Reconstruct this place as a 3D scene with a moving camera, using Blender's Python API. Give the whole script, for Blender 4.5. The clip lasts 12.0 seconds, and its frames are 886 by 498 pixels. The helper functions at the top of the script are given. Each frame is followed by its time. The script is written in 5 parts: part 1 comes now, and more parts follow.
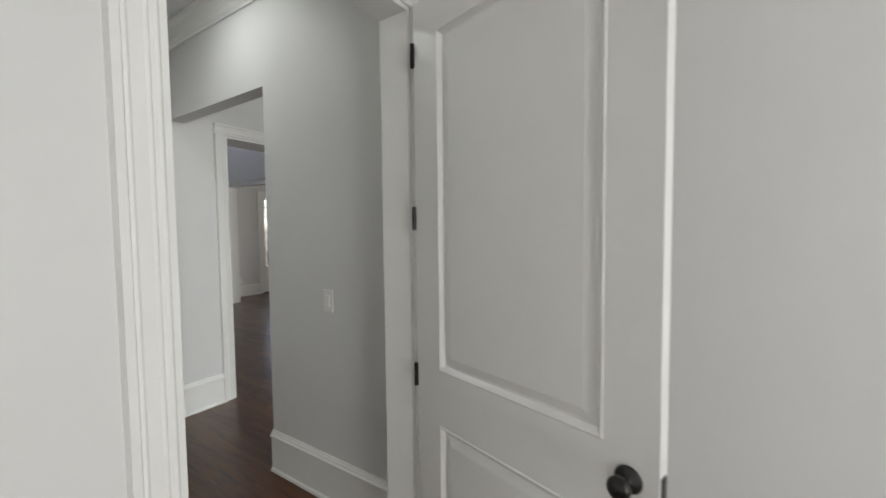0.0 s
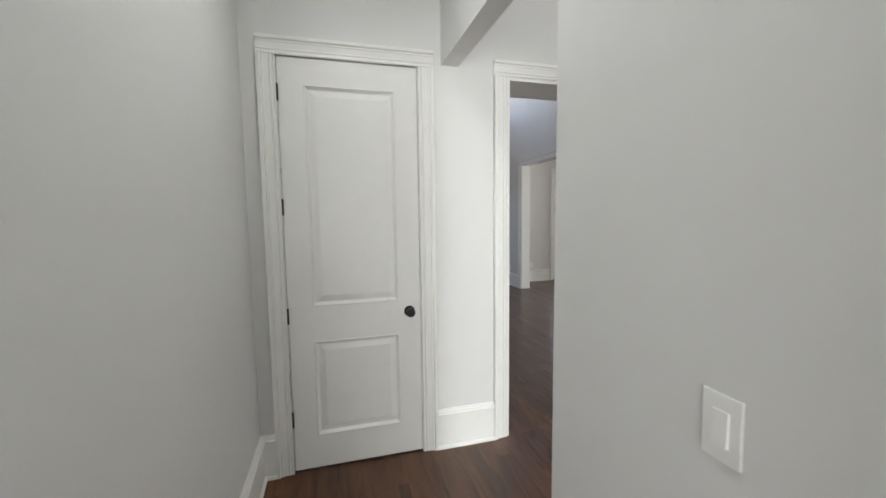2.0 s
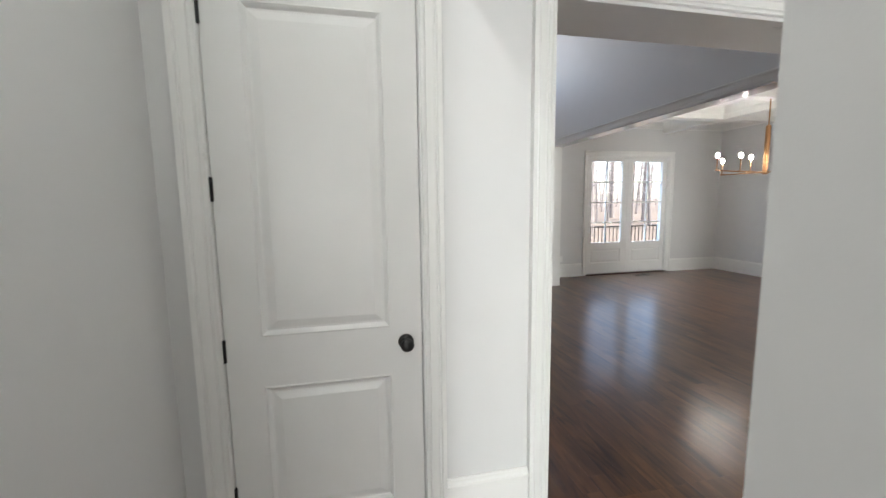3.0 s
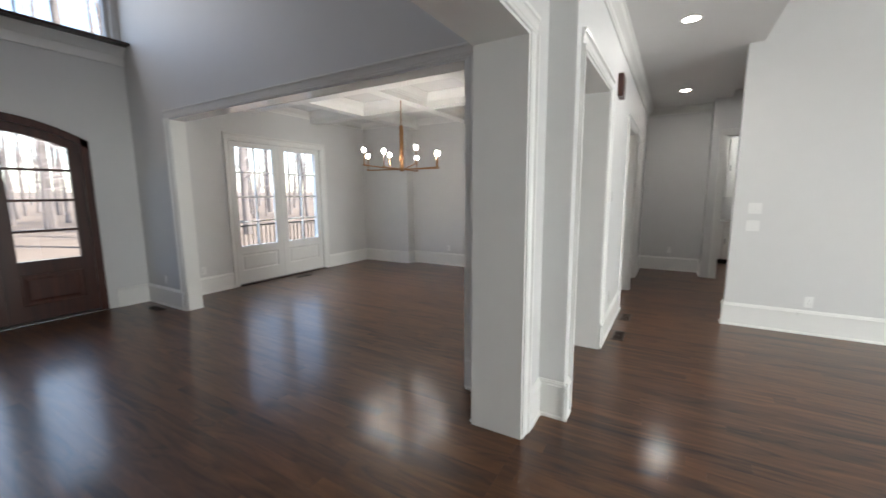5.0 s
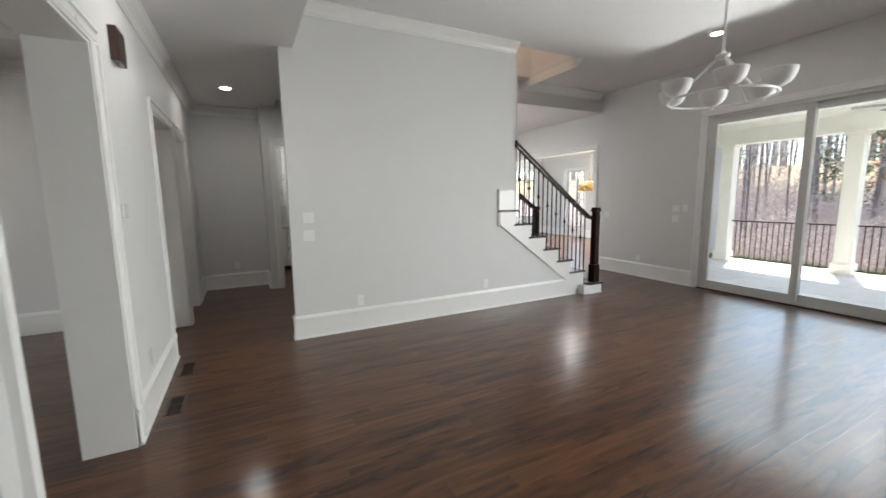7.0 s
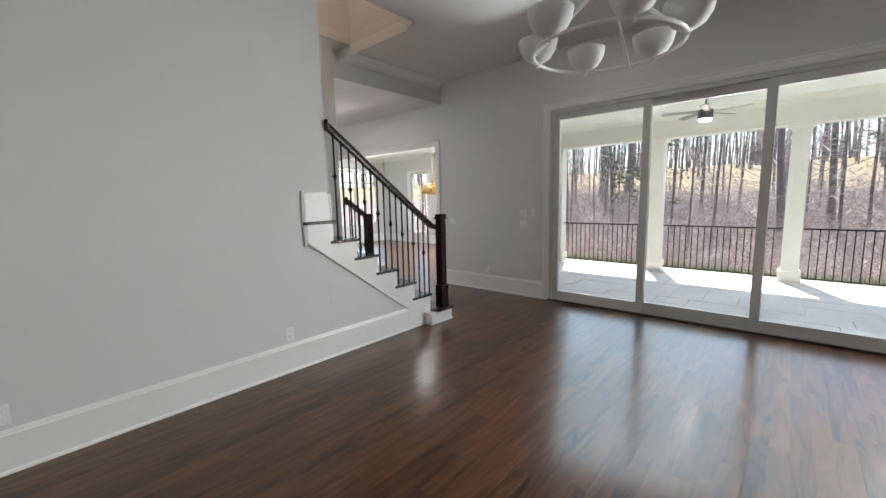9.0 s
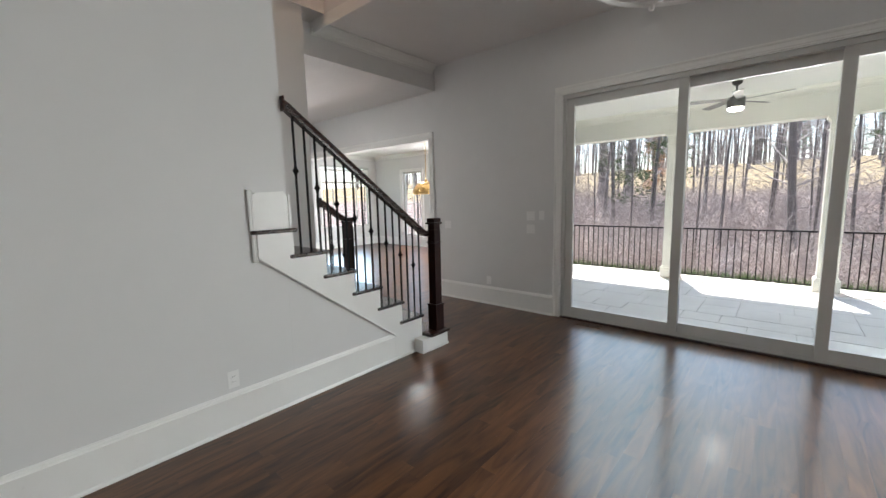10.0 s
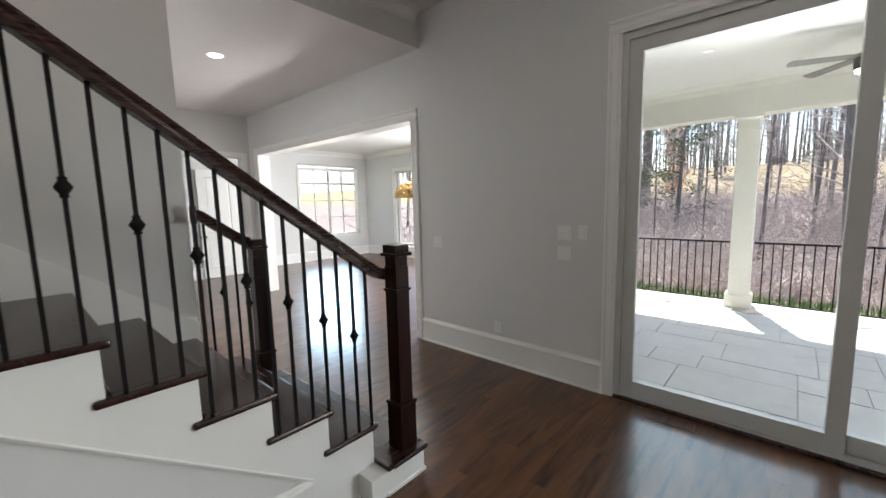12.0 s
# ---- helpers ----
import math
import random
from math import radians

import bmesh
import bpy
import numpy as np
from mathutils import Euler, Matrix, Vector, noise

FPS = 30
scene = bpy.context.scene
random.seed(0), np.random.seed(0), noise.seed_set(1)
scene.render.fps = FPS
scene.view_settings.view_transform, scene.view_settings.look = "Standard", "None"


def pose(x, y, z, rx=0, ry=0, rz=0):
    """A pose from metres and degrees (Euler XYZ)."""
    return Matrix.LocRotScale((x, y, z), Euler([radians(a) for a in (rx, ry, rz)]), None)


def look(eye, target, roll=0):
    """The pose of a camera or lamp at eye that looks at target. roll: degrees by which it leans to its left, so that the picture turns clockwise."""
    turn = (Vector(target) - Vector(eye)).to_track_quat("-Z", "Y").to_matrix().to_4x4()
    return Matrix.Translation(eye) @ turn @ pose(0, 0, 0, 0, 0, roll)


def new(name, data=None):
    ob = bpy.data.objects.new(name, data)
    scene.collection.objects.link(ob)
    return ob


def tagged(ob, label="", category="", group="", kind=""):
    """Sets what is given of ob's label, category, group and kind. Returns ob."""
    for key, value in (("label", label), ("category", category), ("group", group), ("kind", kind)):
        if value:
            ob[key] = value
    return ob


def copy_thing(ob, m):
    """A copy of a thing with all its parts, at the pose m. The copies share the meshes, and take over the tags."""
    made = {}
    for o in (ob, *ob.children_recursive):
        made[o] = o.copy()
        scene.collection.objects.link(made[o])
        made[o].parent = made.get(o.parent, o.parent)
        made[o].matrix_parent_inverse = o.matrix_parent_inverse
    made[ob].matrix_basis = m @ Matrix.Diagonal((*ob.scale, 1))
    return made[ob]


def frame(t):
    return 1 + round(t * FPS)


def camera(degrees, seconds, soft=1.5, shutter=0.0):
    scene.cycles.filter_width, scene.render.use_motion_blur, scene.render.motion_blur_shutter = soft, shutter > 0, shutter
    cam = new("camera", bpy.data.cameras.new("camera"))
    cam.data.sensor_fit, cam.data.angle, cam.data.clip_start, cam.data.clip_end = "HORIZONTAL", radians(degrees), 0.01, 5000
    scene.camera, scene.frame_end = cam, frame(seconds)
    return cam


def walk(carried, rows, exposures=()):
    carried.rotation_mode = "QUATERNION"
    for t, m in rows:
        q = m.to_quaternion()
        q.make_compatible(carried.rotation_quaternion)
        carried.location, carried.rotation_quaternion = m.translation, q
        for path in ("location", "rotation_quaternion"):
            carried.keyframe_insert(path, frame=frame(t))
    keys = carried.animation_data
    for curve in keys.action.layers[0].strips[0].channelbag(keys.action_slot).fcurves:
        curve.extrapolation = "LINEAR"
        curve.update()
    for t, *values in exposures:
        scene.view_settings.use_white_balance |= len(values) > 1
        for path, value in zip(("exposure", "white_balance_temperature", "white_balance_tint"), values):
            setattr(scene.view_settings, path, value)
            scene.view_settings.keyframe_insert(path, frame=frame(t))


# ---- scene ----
cam = camera(97.3, 12.0, shutter=0.2)

PATH = [
    (0, (-1.452, -3.606, 1.553), (0.214, -2.504, 1.452), -0.6),
    (0.5, (-1.205, -3.349, 1.553), (0.152, -1.884, 1.439), -0.6),
    (1, (-0.985, -3.06, 1.574), (0.064, -1.362, 1.443), -0.6),
    (1.5, (-0.782, -2.759, 1.582), (-0.025, -0.914, 1.425), -0.6),
    (2, (-0.663, -2.388, 1.55), (-0.13, -0.468, 1.37), -0.7),
    (2.5, (-0.557, -2.012, 1.545), (-0.149, -0.065, 1.337), -0.7),
    (2.7, (-0.502, -1.857, 1.54), (-0.112, 0.092, 1.316), -0.8),
    (4.5, (0.152, -0.844, 1.533), (1.486, 0.62, 1.249), -0.4),
    (5, (0.367, -0.745, 1.543), (2.07, 0.265, 1.26), -0.4),
    (5.5, (0.555, -0.660, 1.540), (2.478, -0.179, 1.267), -0.3),
    (6, (0.811, -0.698, 1.562), (2.790, -0.737, 1.285), -0.5),
    (6.5, (1.062, -0.778, 1.563), (2.978, -1.284, 1.292), -0.7),
    (7, (1.365, -0.892, 1.562), (3.134, -1.784, 1.298), -0.8),
    (7.5, (1.638, -1.150, 1.560), (3.235, -2.322, 1.295), -1.0),
    (7.7, (1.758, -1.290, 1.560), (3.294, -2.543, 1.298), -1.1),
    (9.3, (2.672, -2.376, 1.555), (3.977, -3.869, 1.299), -1.2),
    (9.5, (2.788, -2.502, 1.552), (4.089, -3.999, 1.296), -1.2),
    (10, (3.062, -2.851, 1.560), (4.366, -4.346, 1.306), -1.35),
    (10.5, (3.308, -3.255, 1.571), (4.613, -4.749, 1.317), -1.4),
    (11, (3.59, -3.652, 1.574), (4.896, -5.146, 1.322), -1.35),
    (11.5, (3.902, -4.030, 1.583), (5.210, -5.523, 1.334), -1.35),
    (12, (4.170, -4.438, 1.597), (5.499, -5.913, 1.355), -1.4),
]
walk(cam, [(t, look(e, g, r)) for t, e, g, r in PATH], exposures=[(0, 1.68), (1.0, 1.82), (2.0, 2.42), (2.5, 2.45), (4.5, 2.25), (5.0, 2.28), (5.5, 2.35), (6.5, 2.12), (7.5, 1.66), (9.5, 1.48), (12, 1.45)])

# ---- world, sun ----
SUN_DIR = Vector((0.33, -0.80, 1.50)).normalized()      # towards the sun
world = bpy.data.worlds.new("world")
scene.world = world
world.use_nodes = True
wn, wl = world.node_tree.nodes, world.node_tree.links
sky = wn.new("ShaderNodeTexSky")
sky.sky_type, sky.sun_disc = "NISHITA", False
sky.sun_elevation = math.asin(SUN_DIR.z)
sky.sun_rotation = math.atan2(SUN_DIR.x, SUN_DIR.y)
wn["Background"].inputs["Strength"].default_value = 0.15
wl.new(sky.outputs[0], wn["Background"].inputs["Color"])
sun_data = bpy.data.lights.new("sun", "SUN")
sun_data.energy, sun_data.angle, sun_data.color = 5.0, radians(0.5), (1.0, 0.95, 0.88)
sun = new("sun", sun_data)
sun.matrix_world = look(SUN_DIR * 40, (0, 0, 0))


def area(name, eye, target, sx, sy, power, color=(1, 1, 1), shape="RECTANGLE"):
    d = bpy.data.lights.new(name, "AREA")
    d.shape, d.size, d.size_y, d.energy, d.color = shape, sx, sy, power, color
    ob = new(name, d)
    ob.matrix_world = look(eye, target)
    return ob


DAY = (0.94, 0.97, 0.98)
slider_pane = area("daylight_sliding_door", (0.86, -7.60, 1.45), (2.7, -4.2, 0.45), 1.05, 2.4, 31, (0.95, 0.985, 0.97))
slider_pane.data.spread = radians(105)
# sun thrown up by the bright porch paving and by the kitchen floor
porch_bounce = area("daylight_off_porch_paving", (2.72, -11.55, -0.02), (2.72, -10.75, 0.65), 4.9, 0.5, 42, (0.96, 0.985, 0.97))
porch_bounce.data.spread = radians(58)
floor_bounce = area("daylight_off_kitchen_floor", (9.4, -10.3, 0.06), (9.4, -9.5, 0.86), 2.6, 0.5, 9, (1.0, 0.95, 0.93))
floor_bounce.data.spread = radians(60)
sky_pane = area("daylight_sliding_door_sky", (2.75, -8.45, 1.32), (2.75 - 0.20, -8.45 + 0.77, 1.32 - 0.60), 4.8, 2.4, 5.5, (0.62, 0.85, 1.0))
sky_pane.data.spread = radians(56)
area("daylight_foyer_window", (1.3, 5.80, 4.55), (1.3, 2.0, 3.6), 2.2, 0.9, 5.5, (1.0, 0.95, 0.94))
for name, x, y, w, watts in (("daylight_dining_doors", 5.12, 6.00, 1.7, 8.0), ("daylight_front_door", 1.56, 6.30, 1.5, 0.6)):
    door_sky = area(name, (x, y, 1.55), (x, y - 0.8, 1.55 - 0.55), w, 1.5, watts, (0.60, 0.78, 1.0))
    door_sky.data.spread = radians(60)
area("daylight_kitchen_window", (9.2, -12.15, 1.65), (9.2, -9.0, 1.4), 1.9, 1.4, 140, DAY)
kitchen_pane = area("daylight_kitchen_window_sky", (14.95, -10.87, 1.85), (14.95 - 0.78, -10.87 + 0.49, 1.85 - 0.38), 1.9, 2.0, 5.5, (0.50, 0.78, 1.0))
kitchen_pane.data.spread = radians(34)
# unseen warm fill, added to tint and brighten the stairwell
area("upper_stair_fill", (6.4, -4.6, 5.95), (6.4, -4.6, 0), 0.3, 0.3, 6.5, (1.0, 0.70, 0.52), "DISK")
area("daylight_bedroom_window", (-2.3, -7.35, 1.5), (-2.3, -4.0, 1.4), 2.1, 1.7, 36, (0.97, 0.98, 0.96))
CANS = [  # recessed ceiling lights: x, y, ceiling height, watts
    # the last one is unseen, added to brighten the pantry cabinets
    (4.83, -0.76, 3.11, 1.2), (7.80, -0.77, 3.11, 1.4), (4.49, -6.42, 3.58, 0.6), (8.92, -6.12, 3.22, 2.6), (-0.50, -1.15, 3.11, 1.3), (9.6, -9.3, 3.11, 7), (9.95, -2.2, 3.22, 4)]
for x, y, z, watts in CANS:
    area("recessed_light_beam", (x, y, z - 0.012), (x, y, 0), 0.12, 0.12, watts, (1.0, 0.97, 0.94) if x > 0 else (0.93, 1.0, 0.99), "DISK")

# ==== materials ====
MATS = {}


def material(name, color, rough=0.5, metal=0.0, scale=8.0, vary=0.06, bump=0.0, bump_scale=60.0, spec=0.5, coat=0.0):
    """Painted or plain surface: base colour with two scales of variation, fine relief and uneven gloss."""
    m = bpy.data.materials.new(name)
    m.use_nodes = True
    n, l = m.node_tree.nodes, m.node_tree.links
    b = n["Principled BSDF"]
    b.inputs["Metallic"].default_value = metal
    b.inputs["Specular IOR Level"].default_value = spec
    b.inputs["Coat Weight"].default_value = coat
    geo = n.new("ShaderNodeNewGeometry")
    big, fine = n.new("ShaderNodeTexNoise"), n.new("ShaderNodeTexNoise")
    big.inputs["Scale"].default_value, fine.inputs["Scale"].default_value = scale * 0.12, scale
    big.inputs["Detail"].default_value = fine.inputs["Detail"].default_value = 4
    for t in (big, fine):
        l.new(geo.outputs["Position"], t.inputs["Vector"])
    add = n.new("ShaderNodeMath")
    add.operation = "ADD"
    l.new(big.outputs["Fac"], add.inputs[0]), l.new(fine.outputs["Fac"], add.inputs[1])
    ramp = n.new("ShaderNodeMapRange")
    ramp.inputs["From Min"].default_value, ramp.inputs["From Max"].default_value = 0.6, 1.4
    ramp.inputs["To Min"].default_value, ramp.inputs["To Max"].default_value = 1 - vary, 1 + vary
    l.new(add.outputs[0], ramp.inputs["Value"])
    mul = n.new("ShaderNodeVectorMath")
    mul.operation = "SCALE"
    mul.inputs[0].default_value = color
    l.new(ramp.outputs[0], mul.inputs["Scale"])
    l.new(mul.outputs[0], b.inputs["Base Color"])
    rr = n.new("ShaderNodeMapRange")
    rr.inputs["To Min"].default_value, rr.inputs["To Max"].default_value = max(rough - 0.06, 0.02), min(rough + 0.06, 1)
    l.new(fine.outputs["Fac"], rr.inputs["Value"]), l.new(rr.outputs[0], b.inputs["Roughness"])
    if bump:
        grain, bm_node = n.new("ShaderNodeTexNoise"), n.new("ShaderNodeBump")
        grain.inputs["Scale"].default_value, grain.inputs["Detail"].default_value = bump_scale, 3
        bm_node.inputs["Strength"].default_value, bm_node.inputs["Distance"].default_value = bump, 0.004
        l.new(geo.outputs["Position"], grain.inputs["Vector"])
        l.new(grain.outputs["Fac"], bm_node.inputs["Height"]), l.new(bm_node.outputs[0], b.inputs["Normal"])
    MATS[name] = m
    return m


def wood(name, dark, light, rough, along=1, stretch=8.0, per_piece=0.35, coat=0.0, source="piece", spec=0.5, run=0.35, rings=0.0):
    """Wood with grain along one axis; each piece shifts its tone and its grain."""
    m = bpy.data.materials.new(name)
    m.use_nodes = True
    n, l = m.node_tree.nodes, m.node_tree.links
    b = n["Principled BSDF"]
    geo = n.new("ShaderNodeNewGeometry")
    if source == "island":
        rnd = geo.outputs["Random Per Island"]
    else:
        rnd = n.new("ShaderNodeObjectInfo").outputs["Random"]
    sc = n.new("ShaderNodeVectorMath")
    sc.operation = "MULTIPLY"
    sc.inputs[1].default_value = [run if i == along else stretch for i in range(3)]
    l.new(geo.outputs["Position"], sc.inputs[0])
    shift = n.new("ShaderNodeVectorMath")
    shift.operation = "SCALE"
    shift.inputs[0].default_value = (13.0, 7.0, 31.0)
    l.new(rnd, shift.inputs["Scale"])
    off = n.new("ShaderNodeVectorMath")
    l.new(sc.outputs[0], off.inputs[0]), l.new(shift.outputs[0], off.inputs[1])
    g1, g2 = n.new("ShaderNodeTexNoise"), n.new("ShaderNodeTexNoise")
    g1.inputs["Scale"].default_value, g1.inputs["Detail"].default_value, g1.inputs["Distortion"].default_value = 1.6, 5, 1.6
    g2.inputs["Scale"].default_value, g2.inputs["Detail"].default_value = 9.0, 4
    for g in (g1, g2):
        l.new(off.outputs[0], g.inputs["Vector"])
    mix = n.new("ShaderNodeMath")
    mix.operation = "MULTIPLY_ADD"
    mix.inputs[1].default_value = 0.14
    l.new(g2.outputs["Fac"], mix.inputs[0]), l.new(g1.outputs["Fac"], mix.inputs[2])
    tone = n.new("ShaderNodeMath")
    tone.operation = "MULTIPLY_ADD"
    tone.inputs[1].default_value = per_piece
    l.new(rnd, tone.inputs[0]), l.new(mix.outputs[0], tone.inputs[2])
    if rings:
        # growth rings: dark contour lines of a broad noise, fading in and out along the board
        g3, g4 = n.new("ShaderNodeTexNoise"), n.new("ShaderNodeTexNoise")
        g3.inputs["Scale"].default_value, g3.inputs["Detail"].default_value = 0.75, 1.5
        g4.inputs["Scale"].default_value, g4.inputs["Detail"].default_value = 0.45, 2
        l.new(off.outputs[0], g3.inputs["Vector"]), l.new(off.outputs[0], g4.inputs["Vector"])
        many, fold, line, fade, cut = (n.new("ShaderNodeMath"), n.new("ShaderNodeMath"), n.new("ShaderNodeMapRange"), n.new("ShaderNodeMapRange"), n.new("ShaderNodeMath"))
        many.operation, fold.operation, cut.operation = "MULTIPLY", "PINGPONG", "MULTIPLY"
        many.inputs[1].default_value, fold.inputs[1].default_value = 13.0, 0.5
        l.new(g3.outputs["Fac"], many.inputs[0]), l.new(many.outputs[0], fold.inputs[0]), l.new(fold.outputs[0], line.inputs["Value"])
        line.inputs["From Min"].default_value, line.inputs["From Max"].default_value = 0.02, 0.22
        line.inputs["To Min"].default_value, line.inputs["To Max"].default_value = rings, 0.0
        fade.inputs["From Min"].default_value, fade.inputs["From Max"].default_value = 0.46, 0.62
        l.new(g4.outputs["Fac"], fade.inputs["Value"])
        l.new(line.outputs[0], cut.inputs[0]), l.new(fade.outputs[0], cut.inputs[1])
        less = n.new("ShaderNodeMath")
        less.operation = "SUBTRACT"
        l.new(tone.outputs[0], less.inputs[0]), l.new(cut.outputs[0], less.inputs[1])
        tone = less
    rg = n.new("ShaderNodeMapRange")
    rg.inputs["From Min"].default_value, rg.inputs["From Max"].default_value = 0.38, 0.86 + per_piece
    l.new(tone.outputs[0], rg.inputs["Value"])
    col = n.new("ShaderNodeMix")
    col.data_type = "RGBA"
    col.inputs["A"].default_value, col.inputs["B"].default_value = (*dark, 1), (*light, 1)
    l.new(rg.outputs[0], col.inputs["Factor"]), l.new(col.outputs["Result"], b.inputs["Base Color"])
    rr = n.new("ShaderNodeMapRange")
    rr.inputs["To Min"].default_value, rr.inputs["To Max"].default_value = rough - 0.02, rough + 0.03
    l.new(g2.outputs["Fac"], rr.inputs["Value"]), l.new(rr.outputs[0], b.inputs["Roughness"])
    bump = n.new("ShaderNodeBump")
    bump.inputs["Strength"].default_value, bump.inputs["Distance"].default_value = 0.02, 0.0005
    l.new(mix.outputs[0], bump.inputs["Height"]), l.new(bump.outputs[0], b.inputs["Normal"])
    b.inputs["Specular IOR Level"].default_value = spec
    b.inputs["Coat Weight"].default_value, b.inputs["Coat Roughness"].default_value = coat, 0.17
    b.inputs["Coat IOR"].default_value = 1.5 + 0.25 * coat
    MATS[name] = m
    return m


def glow(name, color, strength):
    m = bpy.data.materials.new(name)
    m.use_nodes = True
    b = m.node_tree.nodes["Principled BSDF"]
    b.inputs["Base Color"].default_value = (0.9, 0.88, 0.85, 1)
    b.inputs["Emission Color"].default_value, b.inputs["Emission Strength"].default_value = (*color, 1), strength
    return m


def glass(name, tint=(1, 1, 1), rough=0.0):
    m = bpy.data.materials.new(name)
    m.use_nodes = True
    n, l = m.node_tree.nodes, m.node_tree.links
    n.remove(n["Principled BSDF"])
    tr, gl = n.new("ShaderNodeBsdfTransparent"), n.new("ShaderNodeBsdfGlossy")
    mx, lw = n.new("ShaderNodeMixShader"), n.new("ShaderNodeLayerWeight")
    pw, ma = n.new("ShaderNodeMath"), n.new("ShaderNodeMath")
    pw.operation, ma.operation = "POWER", "MULTIPLY_ADD"
    lw.inputs["Blend"].default_value = 0.5
    pw.inputs[1].default_value, ma.inputs[1].default_value, ma.inputs[2].default_value = 5.0, 0.9, 0.03
    tr.inputs["Color"].default_value = (*tint, 1)
    gl.inputs["Roughness"].default_value = rough
    l.new(lw.outputs["Facing"], pw.inputs[0]), l.new(pw.outputs[0], ma.inputs[0])
    l.new(ma.outputs[0], mx.inputs[0]), l.new(tr.outputs[0], mx.inputs[1]), l.new(gl.outputs[0], mx.inputs[2])
    l.new(mx.outputs[0], n["Material Output"].inputs["Surface"])
    return m


PAINT = material("wall paint", (0.69, 0.69, 0.685), 0.55, scale=5, vary=0.02, bump=0.06, bump_scale=180)
CEIL = material("ceiling paint", (0.74, 0.735, 0.73), 0.7, scale=5, vary=0.02, bump=0.05, bump_scale=160)
TRIM = material("trim paint", (0.83, 0.83, 0.81), 0.3, scale=7, vary=0.02, bump=0.03, bump_scale=90)
DOORP = material("door paint", (0.82, 0.82, 0.805), 0.32, scale=7, vary=0.02, bump=0.04, bump_scale=120)
PLATE = material("switch plastic", (0.86, 0.86, 0.85), 0.25, scale=20, vary=0.01)
BLACK = material("black hardware", (0.012, 0.011, 0.011), 0.35, scale=30, vary=0.2)
IRON = material("wrought iron", (0.008, 0.007, 0.007), 0.5, 0.0, spec=0.12, scale=40, vary=0.2, bump=0.1, bump_scale=200)
VINYL = material("window frame vinyl", (0.58, 0.58, 0.56), 0.35, scale=9, vary=0.02)
# near-black that paints the shade in socket slots, vents and the closet door gap
DARKGAP = material("slot dark", (0.02, 0.02, 0.02), 0.8, scale=20, vary=0.1)
BRASS = material("brass", (0.62, 0.40, 0.16), 0.28, 1.0, scale=18, vary=0.06)
COPPER = material("aged copper brass", (0.42, 0.23, 0.11), 0.32, 1.0, scale=18, vary=0.08)
BRONZE = material("bronze vent", (0.035, 0.022, 0.016), 0.45, 0.2, scale=40, vary=0.2)
PLASTER = material("white plaster shade", (0.74, 0.74, 0.735), 0.7, scale=25, vary=0.05, bump=0.4, bump_scale=220)
FLOOR_W = wood("stained oak floor", (0.025, 0.0085, 0.0036), (0.175, 0.070, 0.025), 0.34, along=1, stretch=6.0, per_piece=0.22, run=0.8, coat=0.48, spec=0.22, rings=0.15)
FLOOR_J = wood("stained oak floor far", (0.025, 0.0085, 0.0036), (0.175, 0.070, 0.025), 0.34, along=1, stretch=6.0, per_piece=0.22, run=0.8, coat=0.48, spec=0.22, rings=0.15, source="island")
STAIN = wood("dark stained rail wood", (0.010, 0.0035, 0.0026), (0.044, 0.014, 0.009), 0.27, along=1, per_piece=0.1, coat=0.0, spec=0.4)
STAINT = wood("dark stained tread wood", (0.014, 0.0055, 0.004), (0.044, 0.016, 0.011), 0.26, along=0, stretch=5.0, per_piece=0.1, coat=0.15, spec=0.4)
STAINV = wood("dark stained post wood", (0.009, 0.0035, 0.0026), (0.034, 0.011, 0.008), 0.3, along=2, per_piece=0.1, coat=0.0, spec=0.16)
MAHOG = wood("mahogany door wood", (0.025, 0.008, 0.006), (0.085, 0.026, 0.017), 0.3, along=2, per_piece=0.1, coat=0.2)
RAWWOOD = wood("unpainted stair side", (0.20, 0.11, 0.07), (0.34, 0.20, 0.14), 0.6, along=1, per_piece=0.1)
GLASS = glass("clear glass")
CAN_GLOW = glow("can lens", (1.0, 0.93, 0.84), 14.0)
BULB_GLOW = glow("bulb", (1.0, 0.94, 0.86), 40.0)


# ==== building blocks ====
def box(bm, x0, y0, z0, x1, y1, z1, bevel=0.0):
    vs = bmesh.ops.create_cube(bm, size=1)["verts"]
    for v in vs:
        v.co = ((x0 + x1) / 2 + v.co.x * abs(x1 - x0), (y0 + y1) / 2 + v.co.y * abs(y1 - y0), (z0 + z1) / 2 + v.co.z * abs(z1 - z0))
    if bevel:
        es = list({e for v in vs for e in v.link_edges})
        bmesh.ops.bevel(bm, geom=es, offset=bevel, segments=2, affect="EDGES", profile=0.6)


def tube(bm, p0, p1, r0, r1=None, n=12, caps=True):
    p0, p1 = Vector(p0), Vector(p1)
    d = p1 - p0
    m = Matrix.Translation((p0 + p1) / 2) @ d.to_track_quat("Z", "Y").to_matrix().to_4x4()
    bmesh.ops.create_cone(bm, cap_ends=caps, segments=n, radius1=r0, radius2=r0 if r1 is None else r1, depth=d.length, matrix=m)


